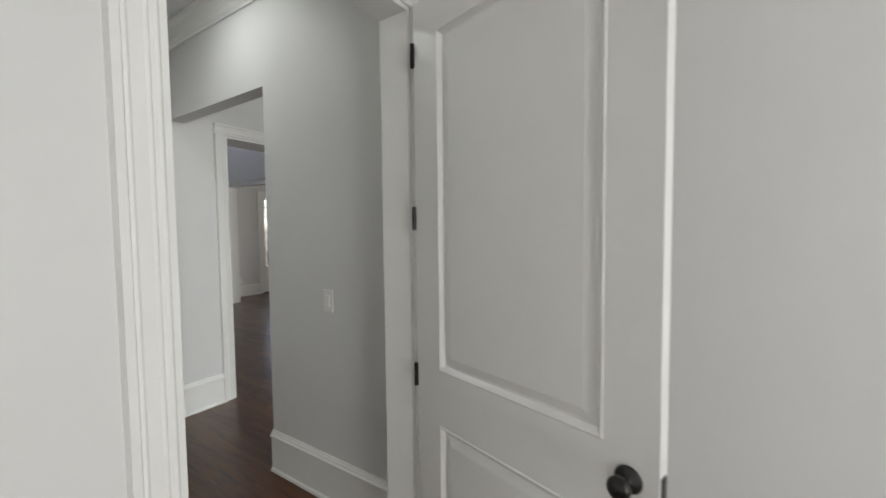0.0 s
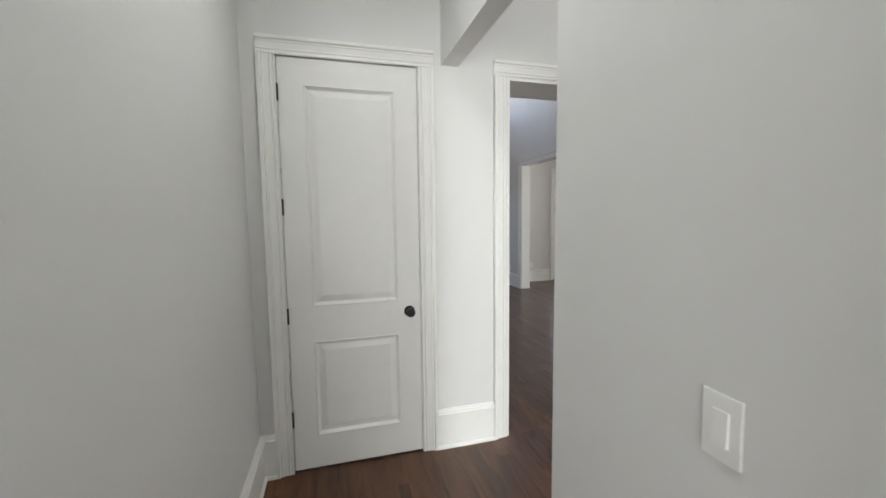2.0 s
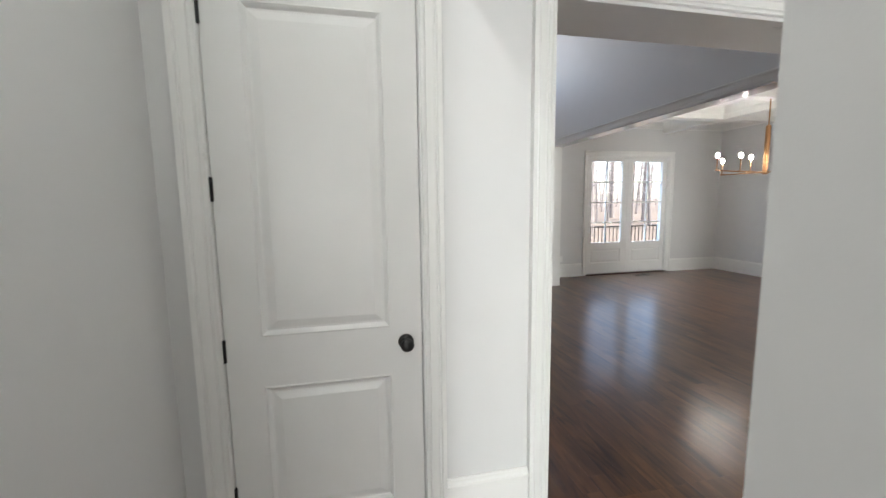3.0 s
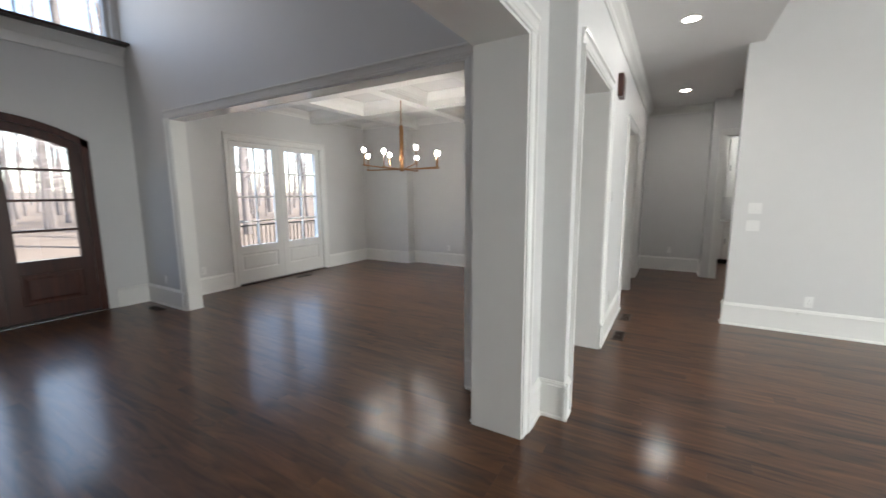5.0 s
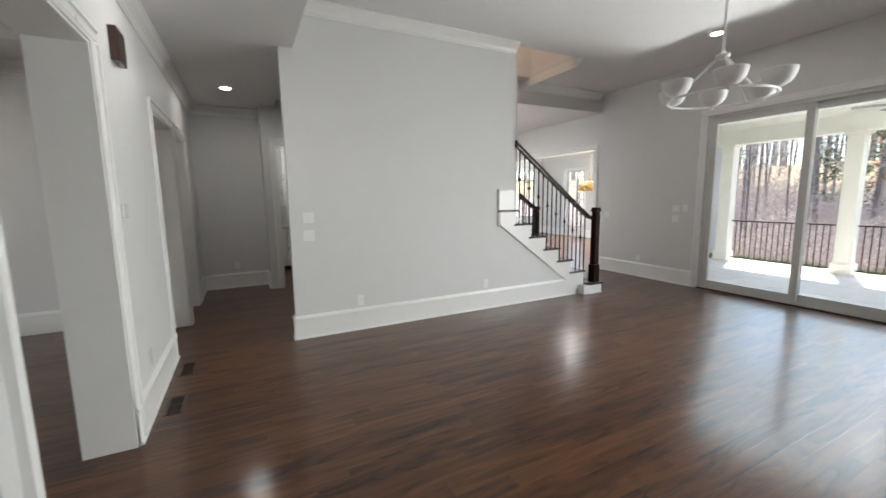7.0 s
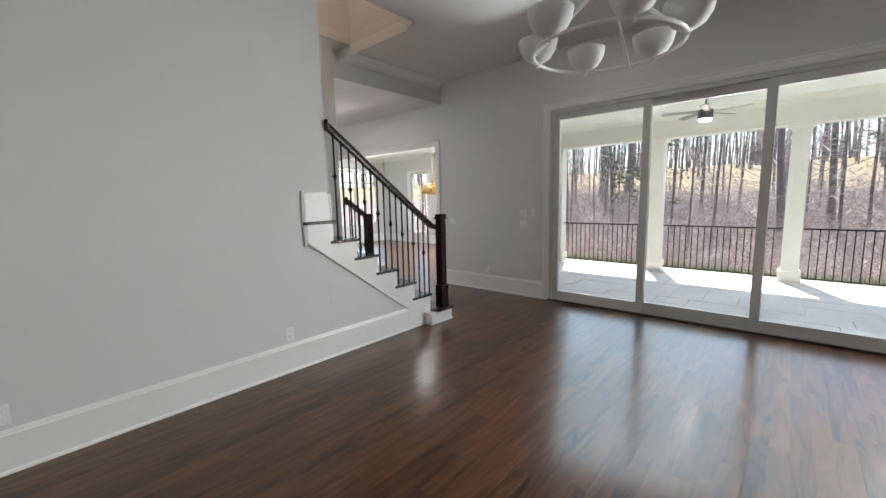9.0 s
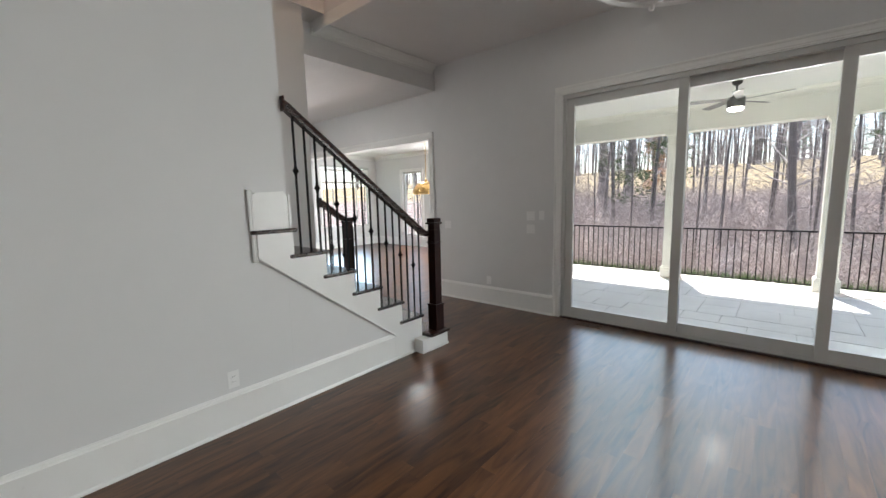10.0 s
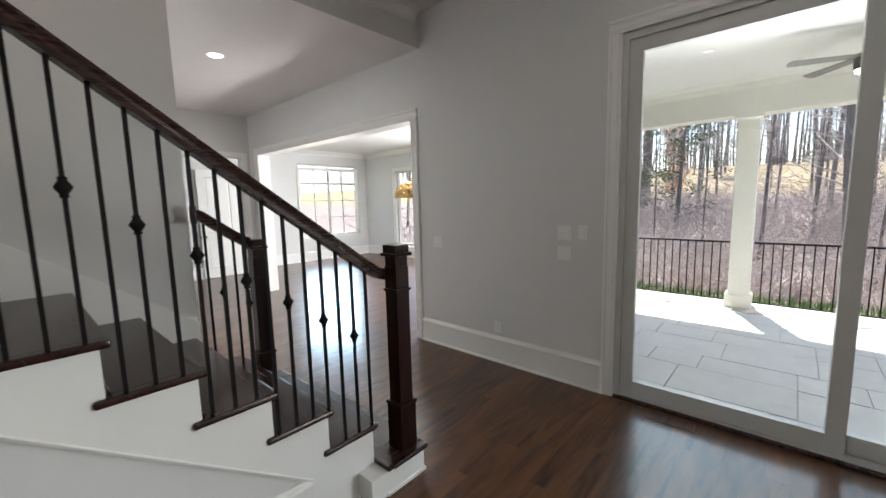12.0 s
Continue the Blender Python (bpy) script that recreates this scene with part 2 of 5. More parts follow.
def lathe(bm, prof, m=Matrix(), n=20, close=False):
    """A turned shape: prof is (radius, height) from bottom to top."""
    rings = []
    for r, h in prof:
        rings.append([bm.verts.new(m @ Vector((r * math.cos(2 * math.pi * i / n), r * math.sin(2 * math.pi * i / n), h))) for i in range(n)])
    for a, b in zip(rings, rings[1:]):
        for i in range(n):
            bm.faces.new((a[i], a[(i + 1) % n], b[(i + 1) % n], b[i]))
    if close:
        bm.faces.new(rings[0][::-1]), bm.faces.new(rings[-1])


def sweep(bm, prof, p0, p1, u, v):
    """A moulding: the profile (a, b) stands for a*u + b*v, run from p0 to p1."""
    p0, p1, u, v = Vector(p0), Vector(p1), Vector(u), Vector(v)
    a = [bm.verts.new(p0 + u * s + v * t) for s, t in prof]
    b = [bm.verts.new(p1 + u * s + v * t) for s, t in prof]
    k = len(prof)
    for i in range(k):
        bm.faces.new((a[i], a[(i + 1) % k], b[(i + 1) % k], b[i]))
    bm.faces.new(a[::-1]), bm.faces.new(b)


def part(name, bm, mat, parent=None, label="", smooth=False):
    """Links a bmesh as one mesh object under a thing or a part; its coordinates are the thing's own."""
    bmesh.ops.recalc_face_normals(bm, faces=bm.faces)
    me = bpy.data.meshes.new(name)
    bm.to_mesh(me)
    bm.free()
    me.materials.append(mat)
    if smooth:
        for p in me.polygons:
            p.use_smooth = True
    ob = new(name, me)
    if parent:
        ob.parent = parent
    return tagged(ob, label)


def thing(name, m, label, category, group=""):
    ob = new(name)
    ob.empty_display_size = 0.1
    ob.matrix_world = m
    return tagged(ob, label, category, group)


def setting(name, bm, mat, label, category="wall", smooth=False):
    return tagged(part(name, bm, mat, smooth=smooth), label, category, kind="structure")


def wall(name, axis, at, thick, a0, a1, z0, z1, holes=(), label="white painted drywall wall", mat=None):
    """A wall along x ('x', at = its y) or along y ('y', at = its x), thick metres towards plus, with holes (b0, b1, zb, zt) through it."""
    av = sorted({a0, a1, *[h[0] for h in holes], *[h[1] for h in holes]})
    zv = sorted({z0, z1, *[h[2] for h in holes], *[h[3] for h in holes]})
    av, zv = [a for a in av if a0 <= a <= a1], [z for z in zv if z0 <= z <= z1]
    bm = bmesh.new()

    def solid(i, j):
        if not (0 <= i < len(av) - 1 and 0 <= j < len(zv) - 1):
            return False
        a, z = (av[i] + av[i + 1]) / 2, (zv[j] + zv[j + 1]) / 2
        return not any(h[0] < a < h[1] and h[2] < z < h[3] for h in holes)

    def p(a, d, z):
        return (a, at + d, z) if axis == "x" else (at + d, a, z)

    def quad(*ps):
        bm.faces.new([bm.verts.new(q) for q in ps])

    for i in range(len(av) - 1):
        for j in range(len(zv) - 1):
            if not solid(i, j):
                continue
            a, b, z, y = av[i], av[i + 1], zv[j], zv[j + 1]
            for d in (0, thick):
                quad(p(a, d, z), p(b, d, z), p(b, d, y), p(a, d, y))
            if not solid(i - 1, j):
                quad(p(a, 0, z), p(a, thick, z), p(a, thick, y), p(a, 0, y))
            if not solid(i + 1, j):
                quad(p(b, 0, z), p(b, thick, z), p(b, thick, y), p(b, 0, y))
            if not solid(i, j - 1):
                quad(p(a, 0, z), p(b, 0, z), p(b, thick, z), p(a, thick, z))
            if not solid(i, j + 1):
                quad(p(a, 0, y), p(b, 0, y), p(b, thick, y), p(a, thick, y))
    bmesh.ops.remove_doubles(bm, verts=bm.verts, dist=1e-5)
    return setting(name, bm, mat or PAINT, label)


BASE_P = [(0, 0), (0.030, 0), (0.030, 0.008), (0.026, 0.018), (0.018, 0.022), (0.018, 0.222), (0.027, 0.226), (0.027, 0.236), (0.020, 0.242),
          (0.017, 0.252), (0.010, 0.258), (0.008, 0.265), (0, 0.265)]
CASE_P = [(0, 0), (0, 0.012), (0.006, 0.016), (0.012, 0.012), (0.020, 0.012), (0.026, 0.017), (0.032, 0.013), (0.060, 0.017), (0.066, 0.021),
          (0.072, 0.018), (0.078, 0.028), (0.095, 0.030), (0.097, 0)]
CROWN_P = [(0, 0), (0.105, 0), (0.105, 0.012), (0.090, 0.020), (0.075, 0.040), (0.050, 0.060), (0.030, 0.080), (0.022, 0.098), (0.012, 0.108), (0.012, 0.125), (0, 0.125)]
UP, DOWN = Vector((0, 0, 1)), Vector((0, 0, -1))


def baseboard(p0, p1, out):
    """Tall white baseboard with a cap and a shoe, on the floor from p0 to p1; out points into the room."""
    bm = bmesh.new()
    sweep(bm, BASE_P, (*p0, 0.0), (*p1, 0.0), (*out, 0), UP)
    return setting("baseboard", bm, TRIM, "tall white painted baseboard with moulded cap", "baseboard")


def crown(p0, p1, z, out):
    bm = bmesh.new()
    sweep(bm, CROWN_P, (*p0, z), (*p1, z), (*out, 0), DOWN)
    return setting("trim", bm, TRIM, "white crown moulding below the ceiling", "crown moulding")


def casing(axis, at, a0, a1, top, out, bottom=0.0, sill=False):
    """Door casing round an opening a0..a1 in the wall face at; out is +1 or -1 along the wall's normal."""
    def v(a, d, z):
        return Vector((a, at + d, z)) if axis == "x" else Vector((at + d, a, z))
    n = v(0, 1, 0) - v(0, 0, 0)
    s = v(1, 0, 0) - v(0, 0, 0)
    w = 0.097
    bm = bmesh.new()
    if a0 is not None:
        sweep(bm, CASE_P, v(a0, 0, bottom), v(a0, 0, top), -s, n * out)
    if a1 is not None:
        sweep(bm, CASE_P, v(a1, 0, bottom), v(a1, 0, top), s, n * out)
    b0, b1 = a0 if a0 is not None else AUX[0], a1 if a1 is not None else AUX[1]
    sweep(bm, CASE_P, v(b0 - (w if a0 is not None else 0), 0.0005 * out, top), v(b1 + (w if a1 is not None else 0), 0.0005 * out, top), UP, n * out)
    if sill:
        sweep(bm, CASE_P, v(b0 - w, 0, bottom), v(b1 + w, 0, bottom), DOWN, n * out)
    return setting("trim", bm, TRIM, "white moulded casing round an opening", "casing")


AUX = [0.0, 0.0]


def jamb_lining(axis, at, depth, a0, a1, top, t=0.018):
    """Flat white boards that line an opening through a wall."""
    bm = bmesh.new()
    for (x0, x1, z0, z1) in ((a0 - 0.001, a0 + t, 0, top), (a1 - t, a1 + 0.001, 0, top), (a0 + t, a1 - t, top - t, top + 0.001)):
        if axis == "x":
            box(bm, x0, at - 0.003, z0, x1, at + depth + 0.003, z1)
        else:
            box(bm, at - 0.003, x0, z0, at + depth + 0.003, x1, z1)
    return setting("trim", bm, TRIM, "white painted jamb boards lining an opening", "jamb")


# ==== large structure ====
ZG, ZL, ZH = 3.58, 3.11, 3.22  # great room ceiling, lower ceilings, passage to the kitchen
YF = -7.56                     # far wall with the sliding doors
YC = -0.175                    # hall wall face
XS = 5.866                     # stair wall face

# corridor from the bedroom
wall("wall_corridor_west", "y", -1.245, 0.12, -2.44, 0.0, 0, ZL)
wall("wall_corridor_east", "y", 0.0, 0.11, -2.56, 0.0, 0, ZL, [(-1.31, 0.01, -0.1, 2.455)], "white drywall wall with an opening under a dropped beam")
wall("wall_bedroom_door", "x", -2.60, 0.14, -4.6, 0.0, 0, ZL, [(-1.06, -0.165, -0.1, 2.45)])
wall("wall_great_room_west", "y", 0.0, 0.11, -7.76, -2.56, 0, ZG + 0.1)
wall("wall_great_room_west_upper", "y", 0.0, 0.11, -2.56, 0.34, ZL, ZG + 0.1)
wall("wall_bedroom_west", "y", -4.72, 0.12, -7.4, -2.44, 0, ZL)
wall("wall_bedroom_south", "x", -7.52, 0.12, -4.72, 0.0, 0, ZL, [(-3.4, -1.2, 0.6, 2.4)], "white bedroom wall with a window opening")

# closet and foyer side wall
wall("wall_closet", "x", 0.0, 0.335, -4.72, 2.574, 0, ZG + 0.1, [(-0.945, -0.15, -0.1, 2.43), (0.442, 2.58, -0.1, 2.418)], "white wall with a closet door and a wide cased opening")
wall("wall_hall_pier", "x", 0.0, 0.335, 2.574, 2.925, 0, ZG + 0.1, label="white pier beside the wide cased opening")
wall("wall_hall", "x", YC, 0.27, 2.925, 9.2, 0, ZG + 0.1, [(3.13, 4.33, -0.1, 2.46), (5.93, 7.05, -0.1, 2.40), (7.30, 8.10, -0.1, 2.40)], "white hall wall with cased openings")
wall("wall_hall_end", "y", 9.2, 0.12, -1.3, 0.09, 0, ZL)
wall("wall_hall_return", "x", -1.42, 0.2, 8.78, 9.32, 0, ZL)
wall("wall_pantry_door", "y", 8.72, 0.12, -4.6, -1.22, 0, ZH + 0.02, [(-2.35, -1.43, -0.1, 2.50)])

# foyer and dining room
wall("wall_foyer_dining", "y", 2.99, 0.175, 0.335, 5.85, 0, 5.6, [(0.6, 4.8, -0.1, 2.50)], "tall white foyer wall with a wide opening to the dining room")
wall("wall_front", "x", 5.85, 0.25, -1.6, 3.165, 0, 5.6, [(0.62, 2.50, -0.1, 2.50), (0.3, 2.9, 3.52, 5.1)], "white front wall with an arched entry and a high window")
wall("wall_foyer_west", "y", -1.7, 0.12, 0.335, 5.85, 0, 5.6)
wall("wall_foyer_upper", "x", 0.0, 0.335, -1.7, 3.0, ZG + 0.1, 5.6)
wall("wall_dining_north", "x", 5.52, 0.25, 3.165, 7.75, 0, ZL, [(4.17, 6.08, -0.1, 2.44)], "white dining room wall with a pair of glazed doors")
wall("wall_dining_east", "y", 7.36, 0.39, 4.3, 5.52, 0, ZL)
wall("wall_dining_east_recess", "y", 7.6, 0.15, 0.09, 4.3, 0, ZL)

# stair wall: full height north of the open flight, low and raking below the treads further south
RUN, RISE = 0.27, 0.20                    # going and rise of the flight


def tread_nose(k):
    return -4.355 - RUN * (7 - k)


def tread_top(k):
    return RISE * k - 0.03


wall("wall_stair", "y", XS, 0.11, -4.305, -1.316, 0, ZG + 0.05, label="white full-height stair wall beside the enclosed flight")
wall("wall_stair_back", "y", 6.98, 0.12, -5.19, -1.87, 0, ZG + 0.12)
wall("wall_stair_north", "x", -1.87, 0.12, XS + 0.11, 7.1, 0, ZG)
wall("wall_passage_north", "x", -4.82, 0.12, 7.1, 8.72, 0, ZH + 0.02)
wall("wall_stair_upper_north", "x", -1.86, 0.1, XS, 7.1, ZG + 0.1, 6.0)
wall("wall_stair_upper_west", "y", XS, 0.11, -5.6, -1.4, ZG + 0.05, 6.0)
wall("wall_stair_upper_south", "x", -5.6, 0.12, XS, 7.1, ZG, 6.0)
wall("wall_stair_upper_east", "y", 6.985, 0.12, -5.5, -1.4, ZG + 0.12, 6.0)

# far wall with sliding doors and the kitchen opening
SL0, SL1, SLT = 0.27, 5.17, 2.775
wall("wall_far", "x", YF - 0.2, 0.2, 0.0, 11.75, 0, ZG + 0.1, [(SL0, SL1, -0.1, SLT), (7.41, 11.42, -0.1, 2.52)], "white far wall with a sliding door and a cased kitchen opening")
wall("wall_passage_east", "y", 11.75, 0.15, -7.76, -1.3, 0, ZH + 0.02, [(-7.40, -5.9, -0.1, 2.47)])
wall("wall_room_east", "y", 13.9, 0.12, -8.6, -3.0, 0, ZH + 0.02)

# kitchen beyond
wall("wall_kitchen_west", "y", 7.3, 0.13, -12.4, -7.76, 0, ZL)
wall("wall_kitchen_south", "x", -12.4, 0.2, 7.3, 14.6, 0, ZL, [(8.2, 10.2, 0.9, 2.4), (12.1, 13.0, 0.33, 2.5)])
wall("wall_kitchen_east", "y", 14.4, 0.2, -12.4, -7.76, 0, ZL, [(-11.88, -9.90, 0.66, 2.74)])
wall("wall_room_north", "x", -3.0, 0.12, 11.9, 14.6, 0, ZH + 0.02)


def slab(name, x0, y0, x1, y1, z0, z1, label, mat=None, holes=()):
    xs = sorted({x0, x1, *[h[0] for h in holes], *[h[2] for h in holes]})
    ys = sorted({y0, y1, *[h[1] for h in holes], *[h[3] for h in holes]})
    bm = bmesh.new()
    for i in range(len(xs) - 1):
        for j in range(len(ys) - 1):
            cx, cy = (xs[i] + xs[i + 1]) / 2, (ys[j] + ys[j + 1]) / 2
            if not any(h[0] < cx < h[2] and h[1] < cy < h[3] for h in holes):
                box(bm, xs[i], ys[j], z0, xs[i + 1], ys[j + 1], z1)
    return setting(name, bm, mat or CEIL, label, "floor" if name == "floor" else "ceiling")


slab("ceiling_corridor", -4.72, -7.52, 0.0, 0.0, ZL, ZL + 0.12, "white corridor and bedroom ceiling")
slab("ceiling_great_room", 0.0, -7.76, 7.26, -1.45, ZG, ZG + 0.12, "white flat great room ceiling with a stairwell opening", holes=[(XS + 0.02, -5.45, 6.96, -1.87)])
slab("ceiling_hall", 0.11, -1.45, 9.32, YC, ZL, ZL + 0.60, "white lower hall ceiling")
slab("ceiling_passage", 7.26, -7.76, 14.6, -1.45, ZH, ZL + 0.60, "white lower passage ceiling")
slab("ceiling_foyer", -1.7, 0.0, 3.165, 6.1, 5.6, 5.72, "white high foyer ceiling")
slab("ceiling_dining", 3.165, 0.0, 7.75, 5.77, ZL, ZL + 0.12, "white dining room ceiling")
slab("ceiling_kitchen", 7.3, -12.4, 14.6, -7.76, ZL, ZL + 0.12, "white kitchen ceiling")
slab("ceiling_stairwell", XS, -5.6, 7.1, -1.4, 6.0, 6.1, "white upper stairwell ceiling")
slab("floor", -4.8, -12.4, 14.7, 6.1, -0.12, -0.02, "dark subfloor below the planks", FLOOR_J, holes=[(-4.8, -12.4, 7.3, -7.76)])

# ==== trim of the rooms ====
for p0, p1, out in (
        ((-1.125, -2.44), (-1.125, 0.0), (1, 0)), ((-1.125, 0.0), (-1.04, 0.0), (0, -1)), ((-0.055, 0.0), (0.347, 0.0), (0, -1)),
        ((0.0, -2.43), (0.0, -1.31), (-1, 0)), ((0.0, -1.31), (0.11, -1.31), (0, 1)), ((0.11, -7.56), (0.11, -1.31), (1, 0)),
        ((2.69, 0.0), (2.925, 0.0), (0, -1)), ((2.925, 0.0), (2.925, YC - 0.0295), (-1, 0)), ((2.8955, YC), (3.035, YC), (0, -1)), ((4.33, YC), (5.93, YC), (0, -1)),
        ((7.05, YC), (7.20, YC), (0, -1)), ((8.20, YC), (9.2, YC), (0, -1)),
        ((9.2, -1.22), (9.2, YC), (-1, 0)), ((8.78, -1.22), (9.2, -1.22), (0, 1)),
        ((XS, -1.287), (XS, -5.300), (-1, 0)), ((XS - 0.029, -1.316), (XS + 0.11, -1.316), (0, 1)), ((XS + 0.11, -1.75), (7.1, -1.75), (0, 1)),
        ((5.27, YF), (7.31, YF), (0, 1)), ((11.52, YF), (11.75, YF), (0, 1)),
        ((2.99, 0.335), (2.99, 0.6), (-1, 0)), ((2.574, 0.335), (2.99, 0.335), (0, 1)), ((2.99, 4.8), (2.99, 5.85), (-1, 0)), ((2.60, 5.85), (2.99, 5.85), (0, -1)),
        ((3.165, 5.52), (4.07, 5.52), (0, -1)), ((6.18, 5.52), (7.36, 5.52), (0, -1)), ((7.36, 4.3), (7.36, 5.52), (-1, 0)), ((7.36, 4.3), (7.6, 4.3), (0, -1)),
        ((7.6, 0.1), (7.6, 4.3), (-1, 0)), ((3.165, 0.095), (3.03, 0.095), (0, 1)), ((3.165, 4.8), (3.165, 5.52), (1, 0)), ((4.43, 0.095), (7.6, 0.095), (0, 1)),
        ((-0.0, -7.4), (0.0, -3.3), (-1, 0)), ((11.75, -5.8), (11.75, -1.5), (-1, 0)), ((13.9, -7.6), (13.9, -3.0), (-1, 0)),
        ((7.3, -12.2), (14.4, -12.2), (0, 1)), ((14.4, -12.2), (14.4, -7.76), (-1, 0))):
    baseboard(p0, p1, out)
for p0, p1, z, out in (
        ((-1.125, -2.44), (-1.125, 0.0), ZL, (1, 0)), ((-1.125, 0.0), (0.0, 0.0), ZL, (0, -1)), ((0.0, -2.44), (0.0, 0.0), ZL, (-1, 0)),
        ((XS, -4.305), (XS, -1.45), ZG, (-1, 0)), ((0.11, -7.56), (0.11, -1.45), ZG, (1, 0)),
        ((0.11, 0.0), (2.925, 0.0), ZL, (0, -1)), ((2.925, YC), (9.2, YC), ZL, (0, -1)), ((9.2, -1.22), (9.2, YC), ZL, (-1, 0)),
        ((7.26, -7.5), (7.26, -5.45), ZG, (-1, 0)), ((0.11, -1.45), (XS, -1.45), ZG, (0, -1)), ((XS + 0.02, -5.45), (7.2, -5.45), ZG, (0, -1)),
        ((3.165, 5.52), (7.36, 5.52), ZL, (0, -1)), ((7.36, 4.3), (7.36, 5.52), ZL, (-1, 0)), ((7.6, 0.1), (7.6, 4.3), ZL, (-1, 0)), ((3.165, 0.6), (3.165, 5.52), ZL, (1, 0)),
        ((11.75, -12.2), (14.4, -12.2), ZL, (0, 1)), ((14.4, -12.2), (14.4, -7.76), ZL, (-1, 0))):
    crown(p0, p1, z, out)
casing("x", 0.0, -0.945, -0.15, 2.43, -1)
casing("x", 0.0, 0.442, 2.574, 2.418, -1)
casing("x", 0.335, 0.442, 2.574, 2.418, 1)
jamb_lining("x", 0.0, 0.335, 0.442, 2.574, 2.418)
casing("x", YC, 3.13, 4.33, 2.46, -1)
jamb_lining("x", YC, 0.27, 3.13, 4.33, 2.46)
casing("x", YC, 7.30, 8.10, 2.40, -1)
jamb_lining("x", YC, 0.27, 5.93, 7.05, 2.40)
jamb_lining("x", YC, 0.27, 7.30, 8.10, 2.40)
AUX[0], AUX[1] = 5.93, 7.05
casing("x", YC, 5.93, 7.05, 2.40, -1)
casing("y", 8.72, -2.35, -1.43, 2.50, -1)
jamb_lining("y", 8.72, 0.12, -2.35, -1.43, 2.50)
casing("y", 2.99, 0.6, 4.8, 2.50, -1)
casing("y", 3.165, 0.6, 4.8, 2.50, 1)
casing("x", YF, 7.41, 11.42, 2.52, 1)
jamb_lining("x", YF - 0.2, 0.2, 7.41, 11.42, 2.52)
casing("y", 11.75, -7.40, -5.9, 2.47, -1)
casing("x", YF, SL0, SL1, SLT, 1)
casing("x", 5.52, 4.17, 6.08, 2.44, -1)
casing("x", -2.60, -1.06, -0.165, 2.45, -1)
jamb_lining("x", -2.60, 0.14, -1.06, -0.165, 2.45)
casing("x", -2.46, -1.06, -0.165, 2.45, 1)
# glossy head board of the dining room opening
GLOSSY = material("gloss trim paint", (0.80, 0.80, 0.79), 0.10, scale=6, vary=0.02, spec=0.7)
bm = bmesh.new()
box(bm, 2.985, 0.6, 2.482, 3.17, 4.8, 2.502)
setting("trim", bm, GLOSSY, "glossy white painted head of the dining room opening", "jamb")
bm = bmesh.new()
for y0, y1 in ((0.599, 0.618), (4.782, 4.801)):
    box(bm, 2.987, y0, 0, 3.168, y1, 2.482)
setting("trim", bm, TRIM, "white painted jamb boards of the dining opening", "jamb")


# ==== doors ====
def frame_ring(bm, x0, z0, x1, z1, y, sgn, prof):
    """A mitred moulding inside a rectangle in the xz plane: prof is (inward, outward)."""
    rings = []
    for i, o in prof:
        rings.append([bm.verts.new((x, y + sgn * o, z)) for x, z in ((x0 + i, z0 + i), (x1 - i, z0 + i), (x1 - i, z1 - i), (x0 + i, z1 - i))])
    for a, b in zip(rings, rings[1:]):
        for k in range(4):
            bm.faces.new((a[k], a[(k + 1) % 4], b[(k + 1) % 4], b[k]))
    bm.faces.new(rings[-1])


def knob_set(parent, x, z, y, sgn):
    bm = bmesh.new()
    lathe(bm, [(0.0, 0), (0.034, 0), (0.034, 0.004), (0.030, 0.009), (0.013, 0.011), (0.011, 0.030), (0.016, 0.036), (0.027, 0.043), (0.029, 0.054), (0.024, 0.063), (0.010, 0.068), (0.0, 0.069)],
          Matrix.Translation((x, y, z)) @ Matrix.Rotation(radians(90 if sgn < 0 else -90), 4, "X"), 20)
    return part("door_knob", bm, BLACK, parent, "round black door knob", True)


def panel_door(name, m, w, h, hinges, label, faces=(-1, 1), knobs=(-1, 1)):
    """Two-panel moulded door: local x from the hinges, z up, thickness about y = 0."""
    d = tagged(new(name), label, "door", kind="structure")
    d.matrix_world = m
    bm = bmesh.new()
    s, t = 0.135, 0.022
    rows = [(0.20, 0.79), (1.0, h - 0.145)]
    for x0, x1, z0, z1 in ((0, s, 0, h), (w - s, w, 0, h), (s, w - s, 0, 0.20), (s, w - s, 0.79, 1.0), (s, w - s, h - 0.145, h)):
        box(bm, x0, -t, z0, x1, t, z1)
    part("leaf_frame", bm, DOORP, d)
    for z0, z1 in rows:
        bm = bmesh.new()
        for sg in (-1, 1):
            frame_ring(bm, s, z0, w - s, z1, sg * t, sg, [(0, 0), (0.006, 0.003), (0.014, -0.004), (0.022, -0.013), (0.030, -0.013), (0.058, -0.005), (0.062, -0.004)])
        part("door_panel", bm, DOORP, d)
    for z in hinges:
        bm = bmesh.new()
        for k in (-1, 1):
            tube(bm, (-0.004, -t - 0.006, z - 0.046), (-0.004, -t - 0.006, z + 0.046), 0.0075, n=8)
        box(bm, -0.004, -t - 0.004, z - 0.045, 0.004, t * 0.5, z + 0.045)
        part("hinge", bm, BLACK, d, "black butt hinge")
    for sg in knobs:
        knob_set(d, w - 0.07, 0.93, sg * t, sg)
    bm = bmesh.new()
    box(bm, w - 0.0005, -0.013, 0.90, w + 0.003, 0.013, 0.96)
    part("latch_plate", bm, BLACK, d)
    return d


panel_door("door_closet", pose(-0.940, 0.024, 0.012), 0.785, 2.415, (0.322, 0.953, 1.586, 2.22), "white two-panel closet door, closed, with black knob")
bm = bmesh.new()
